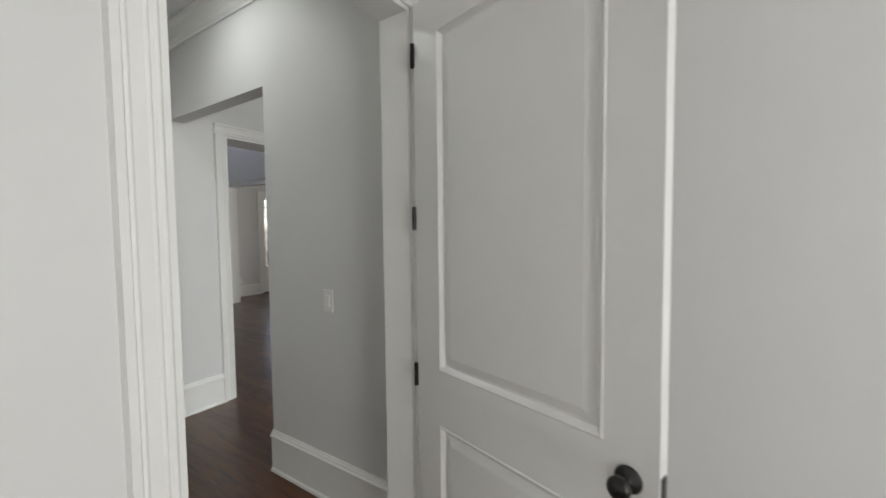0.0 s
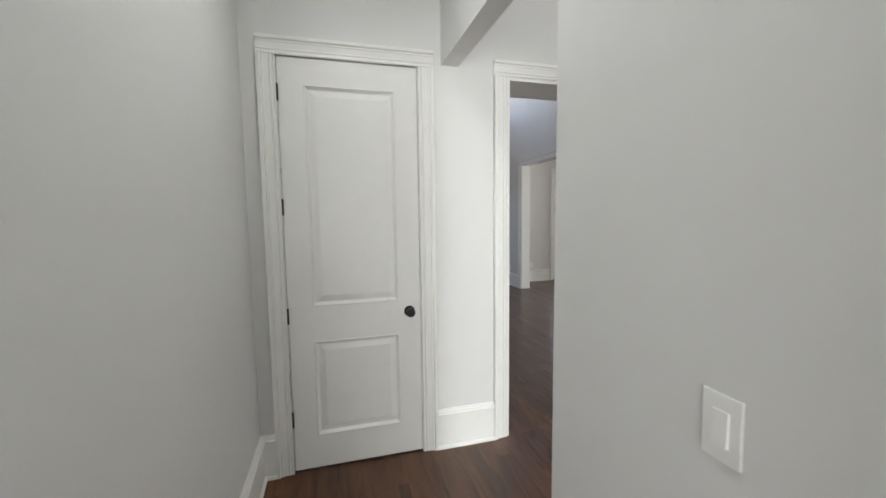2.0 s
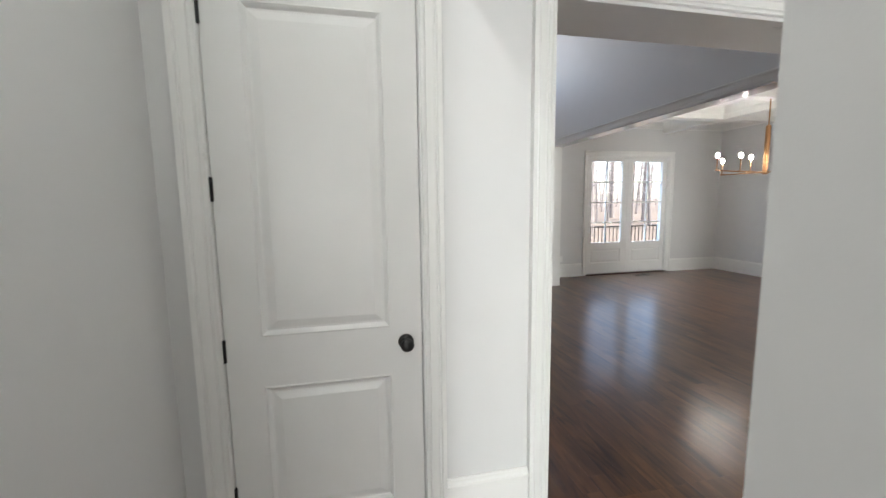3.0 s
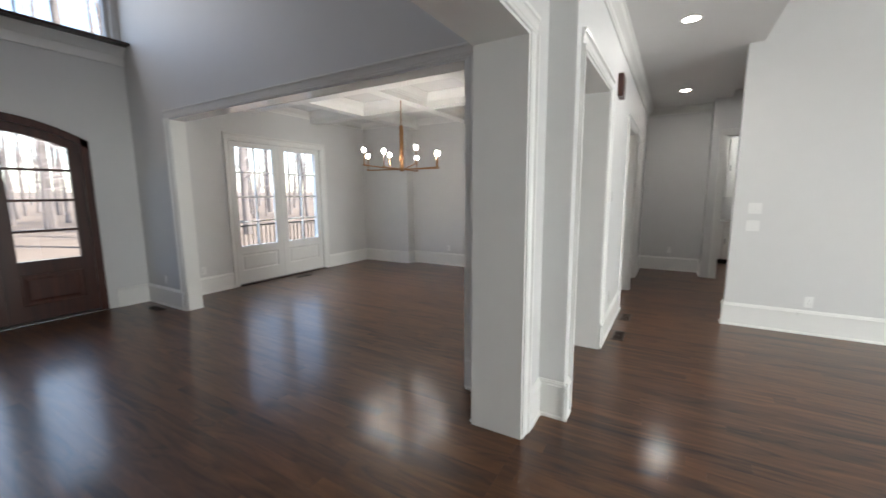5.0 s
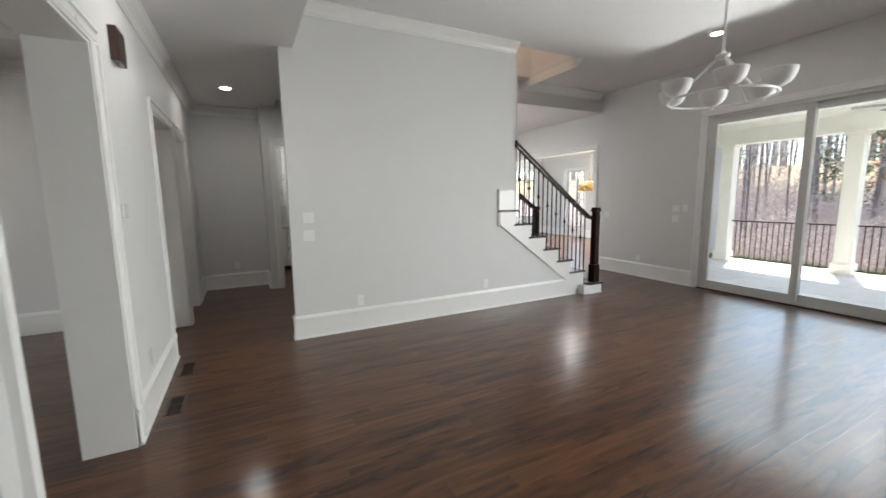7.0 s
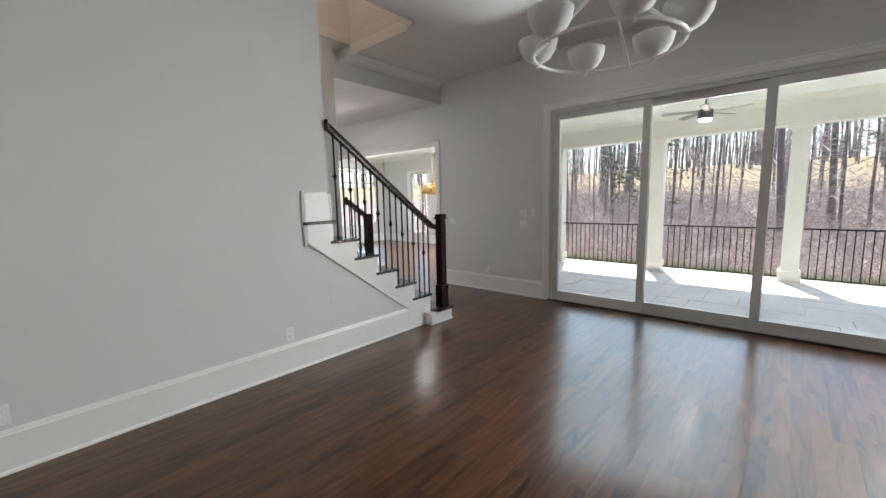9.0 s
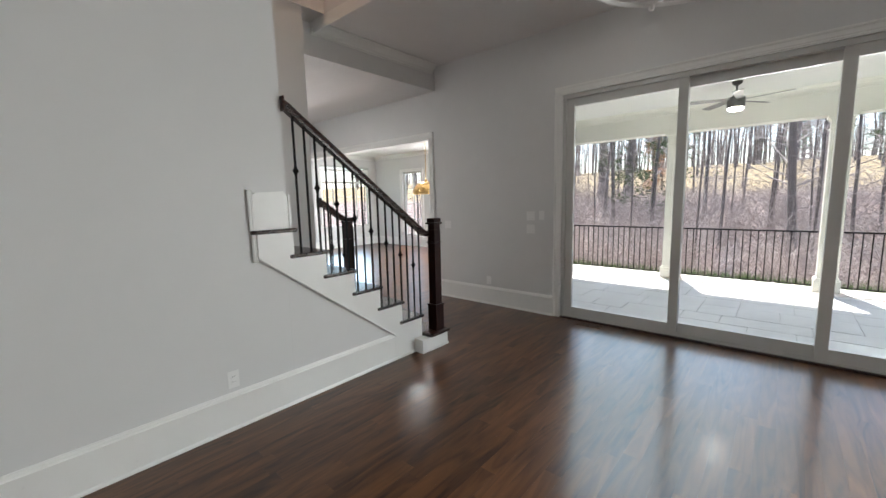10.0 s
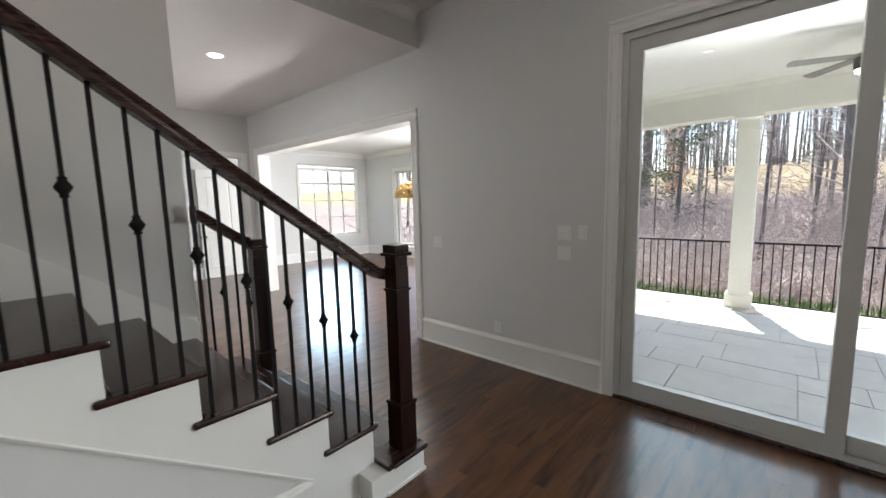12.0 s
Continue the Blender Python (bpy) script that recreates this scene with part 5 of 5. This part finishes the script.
def ground_material():
    m = bpy.data.materials.new("leaf litter and field")
    m.use_nodes = True
    n, l = m.node_tree.nodes, m.node_tree.links
    b = n["Principled BSDF"]
    b.inputs["Roughness"].default_value = 0.95
    b.inputs["Specular IOR Level"].default_value = 0.1
    geo, sep = n.new("ShaderNodeNewGeometry"), n.new("ShaderNodeSeparateXYZ")
    l.new(geo.outputs["Position"], sep.inputs[0])
    t1, t2, t3 = n.new("ShaderNodeTexVoronoi"), n.new("ShaderNodeTexNoise"), n.new("ShaderNodeTexNoise")
    t1.inputs["Scale"].default_value, t2.inputs["Scale"].default_value, t3.inputs["Scale"].default_value = 9.0, 0.7, 30.0
    for t in (t1, t2, t3):
        l.new(geo.outputs["Position"], t.inputs["Vector"])
    leaf = n.new("ShaderNodeValToRGB")
    e = leaf.color_ramp.elements
    e[0].position, e[0].color = 0.0, (0.11, 0.085, 0.08, 1)
    e[1].position, e[1].color = 1.0, (0.40, 0.335, 0.315, 1)
    l.new(t1.outputs["Color"], leaf.inputs["Fac"])

    def band(lo, hi):
        r = n.new("ShaderNodeMapRange")
        r.inputs["From Min"].default_value, r.inputs["From Max"].default_value = lo, hi
        ad = n.new("ShaderNodeMath")
        ad.operation = "MULTIPLY_ADD"
        ad.inputs[1].default_value = 3.0 if abs(hi - lo) > 1 else 0.5
        l.new(t2.outputs["Fac"], ad.inputs[0]), l.new(sep.outputs["Y"], ad.inputs[2])
        l.new(ad.outputs[0], r.inputs["Value"])
        return r.outputs[0]

    def mixed(fac, a, bcol):
        x = n.new("ShaderNodeMix")
        x.data_type = "RGBA"
        l.new(fac, x.inputs["Factor"])
        for sock, val in (("A", a), ("B", bcol)):
            if isinstance(val, tuple):
                x.inputs[sock].default_value = val
            else:
                l.new(val, x.inputs[sock])
        return x.outputs["Result"]

    c1 = mixed(band(-39.0, -35.0), (0.28, 0.23, 0.145, 1), leaf.outputs["Color"])          # dry field beyond the litter
    c2 = mixed(band(-13.3, -12.9), c1, (0.07, 0.13, 0.03, 1))                              # grass strip by the porch
    c3 = mixed(band(6.0, 9.0), c2, (0.11, 0.09, 0.075, 1))                                   # front yard
    l.new(c3, b.inputs["Base Color"])
    bp = n.new("ShaderNodeBump")
    bp.inputs["Strength"].default_value, bp.inputs["Distance"].default_value = 0.8, 0.03
    l.new(t3.outputs["Fac"], bp.inputs["Height"]), l.new(bp.outputs[0], b.inputs["Normal"])
    return m


xs = [-600, -300, -150, -90] + [-60 + 1.5 * i for i in range(81)] + [90, 150, 300, 600]
ys = [-900, -400, -220, -140] + [-110 + 3 * i for i in range(20)] + [-50 + 1.0 * i for i in range(36)] + [-14 + 0.4 * i for i in range(6)] + [-11, -4, 4, 8, 14, 22, 40, 70, 140, 400, 900]
verts = [(x, y, ground_z(x, y)) for y in ys for x in xs]
nx = len(xs)
faces = [(j * nx + i, j * nx + i + 1, (j + 1) * nx + i + 1, (j + 1) * nx + i) for j in range(len(ys) - 1) for i in range(nx - 1)]
me = bpy.data.meshes.new("ground")
me.from_pydata(verts, [], faces)
me.materials.append(ground_material())
for p in me.polygons:
    p.use_smooth = True
tagged(new("ground", me), "leaf-covered wooded slope rising to a dry field", "ground", kind="structure")

BARK = material("grey brown bark", (0.15, 0.13, 0.12), 0.9, scale=14, vary=0.3, bump=0.6, bump_scale=50)
TWIG = material("bare twig bark", (0.44, 0.385, 0.36), 0.9, scale=10, vary=0.25)
NEEDLE = material("pine needle green", (0.06, 0.11, 0.035), 0.7, scale=8, vary=0.35)
BEECH = material("dry orange leaf", (0.36, 0.17, 0.07), 0.8, scale=8, vary=0.3)


class Soup:
    """Triangles of many small pieces, gathered as plain lists."""

    def __init__(self):
        self.v, self.f = [], []

    def limb(self, pts, radii, n):
        base = len(self.v)
        for i, (p, r) in enumerate(zip(pts, radii)):
            t = (pts[min(i + 1, len(pts) - 1)] - pts[max(i - 1, 0)]).normalized()
            u = t.orthogonal().normalized()
            w = t.cross(u)
            for k in range(n):
                a = 2 * math.pi * k / n
                self.v.append(tuple(p + (u * math.cos(a) + w * math.sin(a)) * r))
        for i in range(len(pts) - 1):
            for k in range(n):
                a, b = base + i * n + k, base + i * n + (k + 1) % n
                self.f.append((a, b, b + n, a + n))

    def leaf(self, p, s):
        d = Vector((rng.uniform(-1, 1), rng.uniform(-1, 1), rng.uniform(-0.7, 0.7))).normalized()
        u = d.orthogonal().normalized()
        b = len(self.v)
        for q in (p - d * s, p + u * s * 0.35, p + d * s, p - u * s * 0.35):
            self.v.append(tuple(q))
        self.f.append((b, b + 1, b + 2, b + 3))

    def ob(self, name, mat, parent=None):
        me = bpy.data.meshes.new(name)
        me.from_pydata(self.v, [], self.f)
        me.materials.append(mat)
        o = new(name, me)
        if parent:
            o.parent = parent
        return o


def bend(p, d, length, steps, jitter, lift=0.0):
    pts = [p.copy()]
    for i in range(steps):
        d = (d + Vector((rng.uniform(-1, 1), rng.uniform(-1, 1), rng.uniform(-1, 1))) * jitter + Vector((0, 0, lift))).normalized()
        pts.append(pts[-1] + d * length / steps)
    return pts, d


def bare_tree(height, r0, first, limbs, leafy=None):
    c = thing("tree", pose(0, 0, 0), "bare winter tree with grey trunk and thin branches", "tree", "bare trees")
    trunk, crown = Soup(), Soup()
    pts, d = bend(Vector((0, 0, -0.3)), Vector((0, 0, 1)), height, 10, 0.03, 0.02)
    rad = [r0 * (1.35 if i == 0 else 1) * (1 - 0.085 * i) for i in range(11)]
    trunk.limb(pts, rad, 9)
    leaves = Soup()
    for i in range(limbs):
        f = first + (1 - first) * (i + rng.random()) / limbs
        k = min(int(f * 10), 9)
        p = pts[k].lerp(pts[k + 1], f * 10 - k)
        an = rng.uniform(0, 6.283)
        L = height * rng.uniform(0.10, 0.24) * (1.15 - 0.5 * f)
        bp, bd = bend(p, Vector((math.cos(an), math.sin(an), rng.uniform(0.1, 0.7))), L, 5, 0.22, 0.05)
        rr = max(r0 * 0.22 * (1.1 - f), 0.012)
        crown.limb(bp, [rr * (1 - 0.17 * j) for j in range(6)], 4)
        for q in range(7):
            s = bp[rng.randint(1, 5)]
            an2 = rng.uniform(0, 6.283)
            tp, td = bend(s, Vector((math.cos(an2), math.sin(an2), rng.uniform(-0.1, 0.8))), L * rng.uniform(0.2, 0.5), 3, 0.3)
            crown.limb(tp, [0.008, 0.006, 0.0045, 0.003], 3)
            if leafy:
                for w in range(16):
                    leaves.leaf(tp[rng.randint(0, 3)] + Vector((rng.gauss(0, 0.18), rng.gauss(0, 0.18), rng.gauss(0, 0.12))), rng.uniform(0.05, 0.13))
    trunk.ob("trunk", BARK, c)
    crown.ob("crown", TWIG, c)
    if leafy:
        leaves.ob("foliage", leafy, c)
    return c


kinds = [bare_tree(15, 0.12, 0.14, 30), bare_tree(17, 0.17, 0.16, 34), bare_tree(12, 0.075, 0.08, 30), bare_tree(18, 0.19, 0.18, 36), bare_tree(10, 0.05, 0.05, 28)]
old = [bare_tree(21, 0.36, 0.30, 34), bare_tree(16, 0.165, 0.14, 44)]
pine = tagged(bare_tree(11, 0.13, 0.10, 30, NEEDLE), "green pine among the bare trees", "tree", "pines")
beech = tagged(bare_tree(6, 0.06, 0.12, 22, BEECH), "young beech that keeps its dry orange leaves", "tree", "beeches")
placed = []


def spot(x0, x1, y0, y1, gap):
    for _ in range(60):
        x, y = rng.uniform(x0, x1), rng.uniform(y0, y1)
        if all((x - a) ** 2 + (y - b) ** 2 > gap * gap for a, b in placed):
            break
    placed.append((x, y))
    return x, y


def plant(ob, x, y, first):
    m = pose(x, y, ground_z(x, y), rng.uniform(-1.8, 1.8), rng.uniform(-1.8, 1.8), rng.uniform(0, 360))
    if first:
        ob.matrix_world = m
        return ob
    return copy_thing(ob, m)


used = set()
for i, (k, x, y) in enumerate(((1, 2.7, -23.5), (0, 15.3, -38.6), (0, 13.1, -38.4), (1, 1.0, -28.5))):
    plant(old[k], x, y, i < 2)
    placed.append((x, y))
for i in range(240):
    k = rng.choice((0, 0, 1, 2, 2, 3, 4, 4)) if i > 140 else rng.choice((2, 4, 4)) if i < 16 else rng.choice((0, 2, 2, 2, 4, 4, 4))
    zone = (-14, 24, -25, -18.5, 1.6) if i < 16 else (-20, 30, -41, -24, 1.1) if i < 140 else (-45, 70, -100, -56, 1.6)
    x, y = spot(*zone)
    plant(kinds[k], x, y, k not in used)
    used.add(k)
for i in range(70):
    k = rng.choice((0, 1, 2, 3))
    x, y = spot(-12, 26, 15, 40, 1.3)
    plant(kinds[k], x, y, False)
for i in range(14):
    k = rng.choice((0, 1, 2, 4))
    x, y = spot(18, 40, -18, -4, 1.6)
    plant(kinds[k], x, y, False)
for i, (x, y) in enumerate(((8.6, -27), (13.5, -36), (3.0, -47), (11.0, -58), (22.0, -44), (-4, -60), (18, -70), (-9, -40))):
    plant(pine, x, y, i == 0)
for i, (x, y) in enumerate(((10.5, -35),)):
    plant(beech, x, y, i == 0)

# far woods behind the field
woods = Soup()
for i in range(900):
    x, y = rng.uniform(-70, 110), rng.uniform(-130, -72) if i < 560 else rng.uniform(40, 90)
    h = rng.uniform(9, 17)
    bp, bd = bend(Vector((x, y, ground_z(x, y) - 0.2)), Vector((0, 0, 1)), h, 5, 0.07)
    woods.limb(bp, [0.16, 0.14, 0.11, 0.08, 0.05, 0.02], 5)
    for q in range(12):
        an = rng.uniform(0, 6.283)
        tp, td = bend(bp[rng.randint(1, 5)], Vector((math.cos(an), math.sin(an), 0.6)), rng.uniform(1.2, 3.2), 3, 0.25)
        woods.limb(tp, [0.035, 0.028, 0.02, 0.012], 3)
tagged(woods.ob("far_woods", BARK), "far bare woods along the hilltop", "woods", kind="stuff")

# tangled brush on the slope
brush = Soup()
for i in range(960):
    x, y = rng.uniform(-12, 18), -15.0 - 21 * rng.random() ** 1.2
    p = Vector((x, y, ground_z(x, y) - 0.05))
    s = rng.uniform(0.7, 2.2) * (1.0 + 0.02 * (-15 - y))
    for q in range(rng.randint(6, 11)):
        an = rng.uniform(0, 6.283)
        bp, bd = bend(p, Vector((math.cos(an) * 0.6, math.sin(an) * 0.6, 1)), s * rng.uniform(0.6, 1.2), 4, 0.28)
        brush.limb(bp, [0.011, 0.009, 0.007, 0.005, 0.003], 3)
        for w in range(5):
            an2 = rng.uniform(0, 6.283)
            tp, td = bend(bp[rng.randint(1, 4)], Vector((math.cos(an2), math.sin(an2), rng.uniform(0, 0.9))), s * rng.uniform(0.2, 0.45), 2, 0.3)
            brush.limb(tp, [0.006, 0.0045, 0.003], 3)
tagged(brush.ob("brush", TWIG), "tangle of bare twiggy brush on the slope", "brush", kind="stuff")
LITTER = material("fallen leaf", (0.38, 0.31, 0.285), 0.9, scale=2, vary=0.45)
litter = Soup()
for i in range(14000):
    x, y = rng.uniform(-6, 14), -13.6 - 18 * rng.random() ** 1.5
    litter.leaf(Vector((x, y, ground_z(x, y) + 0.03)), rng.uniform(0.05, 0.11))
tagged(litter.ob("leaf_litter", LITTER), "fallen brown leaves strewn over the slope", "fallen leaves", kind="stuff")
GRASS = material("green grass", (0.08, 0.15, 0.035), 0.8, scale=6, vary=0.35)
grass = Soup()
for i in range(5200):
    x, y = rng.uniform(-1.5, 8.5), rng.uniform(-13.35, -12.45)
    p = Vector((x, y, ground_z(x, y) - 0.01))
    b = len(grass.v)
    an, h = rng.uniform(0, 6.283), rng.uniform(0.08, 0.26)
    u = Vector((math.cos(an), math.sin(an), 0))
    for q in (p - u * 0.006, p + u * 0.006, p + Vector((u.y * h * 0.4, -u.x * h * 0.4, h))):
        grass.v.append(tuple(q))
    grass.f.append((b, b + 1, b + 2))
tagged(grass.ob("grass", GRASS), "strip of long green grass along the porch edge", "grass", kind="stuff")

# front porch: stone slab and black railing outside the dining doors
bm = bmesh.new()
box(bm, -2.0, 6.1, -0.45, 8.2, 8.2, -0.06)
setting("front_porch_floor", bm, STONE, "grey stone front porch slab", "porch floor")
iron_fence(3.4, 7.8, 7.4, -0.06, 0.92, 0.11, "black iron railing on the front porch")
# unseen roof slab over the whole house, added to stop sun leaking in
ROOF_BLOCK = material("sun-blocking roof slab", (0.07, 0.065, 0.06), 0.9, scale=12, vary=0.2)
bm = bmesh.new()
box(bm, -5.0, -12.9, 6.15, 15.0, 6.5, 6.3)
setting("roof", bm, ROOF_BLOCK, "unseen dark roof slab added over the house to keep the sun out", "roof")
EXT = material("painted brick exterior", (0.72, 0.70, 0.66), 0.8, scale=14, vary=0.06, bump=0.3, bump_scale=30)
wall("wall_exterior_south", "x", YF - 0.26, 0.055, -5.0, 7.3, 0, 6.15, [(SL0, SL1, -0.1, SLT)], "painted brick exterior wall", EXT)

# herringbone brick border along the railing
BRICK = material("pale paver brick", (0.64, 0.60, 0.56), 0.8, scale=9, vary=0.16, bump=0.3, bump_scale=60)
BORDER = YP + 0.42
pavers = Soup()
L, W2 = 0.20, 0.10
ca = math.sqrt(0.5)


def paver(u0, v0, u1, v1):
    """One brick of the diagonal weave, kept where all of it lies in the border."""
    g = 0.004
    q = [((u - v) * ca, (u + v) * ca) for u, v in ((u0 + g, v0 + g), (u1 - g, v0 + g), (u1 - g, v1 - g), (u0 + g, v1 - g))]
    q = [(x, YP - 0.37 + y) for x, y in q]
    if not (min(y for x, y in q) > YP - 0.38 and max(y for x, y in q) < BORDER + 0.02 and min(x for x, y in q) > -1.5 and max(x for x, y in q) < 7.3):
        return
    z = PZ + rng.uniform(-0.002, 0.002)
    b = len(pavers.v)
    pavers.v += [(x, y, z - 0.03) for x, y in q] + [(x, y, z) for x, y in q]
    pavers.f += [tuple(b + k for k in f) for f in ((4, 5, 6, 7), (0, 1, 5, 4), (1, 2, 6, 5), (2, 3, 7, 6), (3, 0, 4, 7))]


for i in range(-70, 90):
    for j in range(-70, 90):
        if (i - j) % 4 == 0:
            paver(i * W2, j * W2, i * W2 + L, j * W2 + W2)
        elif (i - j) % 4 == 3:
            paver(i * W2, j * W2, i * W2 + W2, j * W2 + L)
border = pavers.ob("paver_border", BRICK, porch)
tagged(border, "pale herringbone brick border along the railing", kind="stuff")

# bluestone flags
row_y, k = YF - 0.27, 0
flag_mesh = {}
while row_y > BORDER + 0.05:
    dep = (0.45, 0.60, 0.40, 0.55)[k % 4]
    y1 = max(row_y - dep, BORDER)
    x = -1.5 - 0.3 * (k % 3)
    while x < 7.3:
        ln = rng.choice((0.45, 0.60, 0.75, 0.90))
        a, b = max(x, -1.5), min(x + ln, 7.3)
        if b - a > 0.08:
            key = (round(b - a, 2), round(row_y - y1, 2))
            if key not in flag_mesh:
                bm = bmesh.new()
                w, d = key[0] - 0.007, key[1] - 0.007
                box(bm, -w / 2, -d / 2, -0.03, w / 2, d / 2, 0.0, 0.004)
                ob = part("flagstone", bm, STONE, porch)
                flag_mesh[key] = ob.data
            else:
                ob = new("flagstone", flag_mesh[key])
                ob.parent = porch
            ob.location = ((a + b) / 2, (row_y + y1) / 2, PZ + rng.uniform(-0.002, 0.002))
        x += ln
    row_y, k = y1, k + 1

# ==== floor planks ====
floor_ob = bpy.data.objects["floor"]
PLW, ZP = 0.10, 0.0
rp = random.Random(11)
near, far_v, far_f = 0, [], []
plank_mesh = {}


def plank_box(a, y0, b, y1):
    """Eight corners with a narrow eased top edge, and its faces."""
    e = 0.00012
    v = [(a, y0, -0.02), (b, y0, -0.02), (b, y1, -0.02), (a, y1, -0.02), (a, y0, ZP - e), (b, y0, ZP - e), (b, y1, ZP - e), (a, y1, ZP - e),
         (a + e, y0 + e, ZP), (b - e, y0 + e, ZP), (b - e, y1 - e, ZP), (a + e, y1 - e, ZP)]
    f = [(0, 1, 5, 4), (1, 2, 6, 5), (2, 3, 7, 6), (3, 0, 4, 7), (4, 5, 9, 8), (5, 6, 10, 9), (6, 7, 11, 10), (7, 4, 8, 11), (8, 9, 10, 11)]
    return v, f


REGIONS = [(-4.6, 11.75, -7.56, 0.0), (-1.7, 7.6, 0.0, 5.85), (7.44, 14.4, -12.2, -7.56), (11.75, 13.9, -7.56, -3.0)]
for (x0, x1, ya, yb) in REGIONS:
    n = int((x1 - x0) / PLW) + 1
    for i in range(n):
        a, b = x0 + i * PLW, min(x0 + (i + 1) * PLW, x1)
        if b - a < 0.01:
            continue
        y = ya - rp.uniform(0, 1.0)
        while y < yb:
            ln = rp.choice((0.7, 0.9, 1.2, 1.5, 1.8, 2.1))
            p, q = max(y, ya), min(y + ln, yb)
            y += ln
            if q - p < 0.02:
                continue
            v, f = plank_box(a + 0.0001, p + 0.0001, b - 0.0001, q - 0.0001)
            cx, cy = (a + b) / 2, (p + q) / 2
            if near < 300 and 4.0 < cx < 7.4 and -7.56 < cy < -4.9 and abs(q - p - ln) < 1e-6:
                key = round(ln, 2)
                if key not in plank_mesh:
                    me = bpy.data.meshes.new("plank")
                    me.from_pydata([(c[0] - cx, c[1] - cy, c[2]) for c in v], [], f)
                    me.materials.append(FLOOR_W)
                    plank_mesh[key] = me
                ob = new("plank", plank_mesh[key])
                ob.parent, ob.location = floor_ob, (cx, cy, 0)
                near += 1
            else:
                o = len(far_v)
                far_v += v
                far_f += [tuple(o + t for t in g) for g in f]
me = bpy.data.meshes.new("planks")
me.from_pydata(far_v, [], far_f)
me.materials.append(FLOOR_J)
ob = new("planks", me)
ob.parent = floor_ob
tagged(ob, "dark-stained oak planks", kind="stuff")
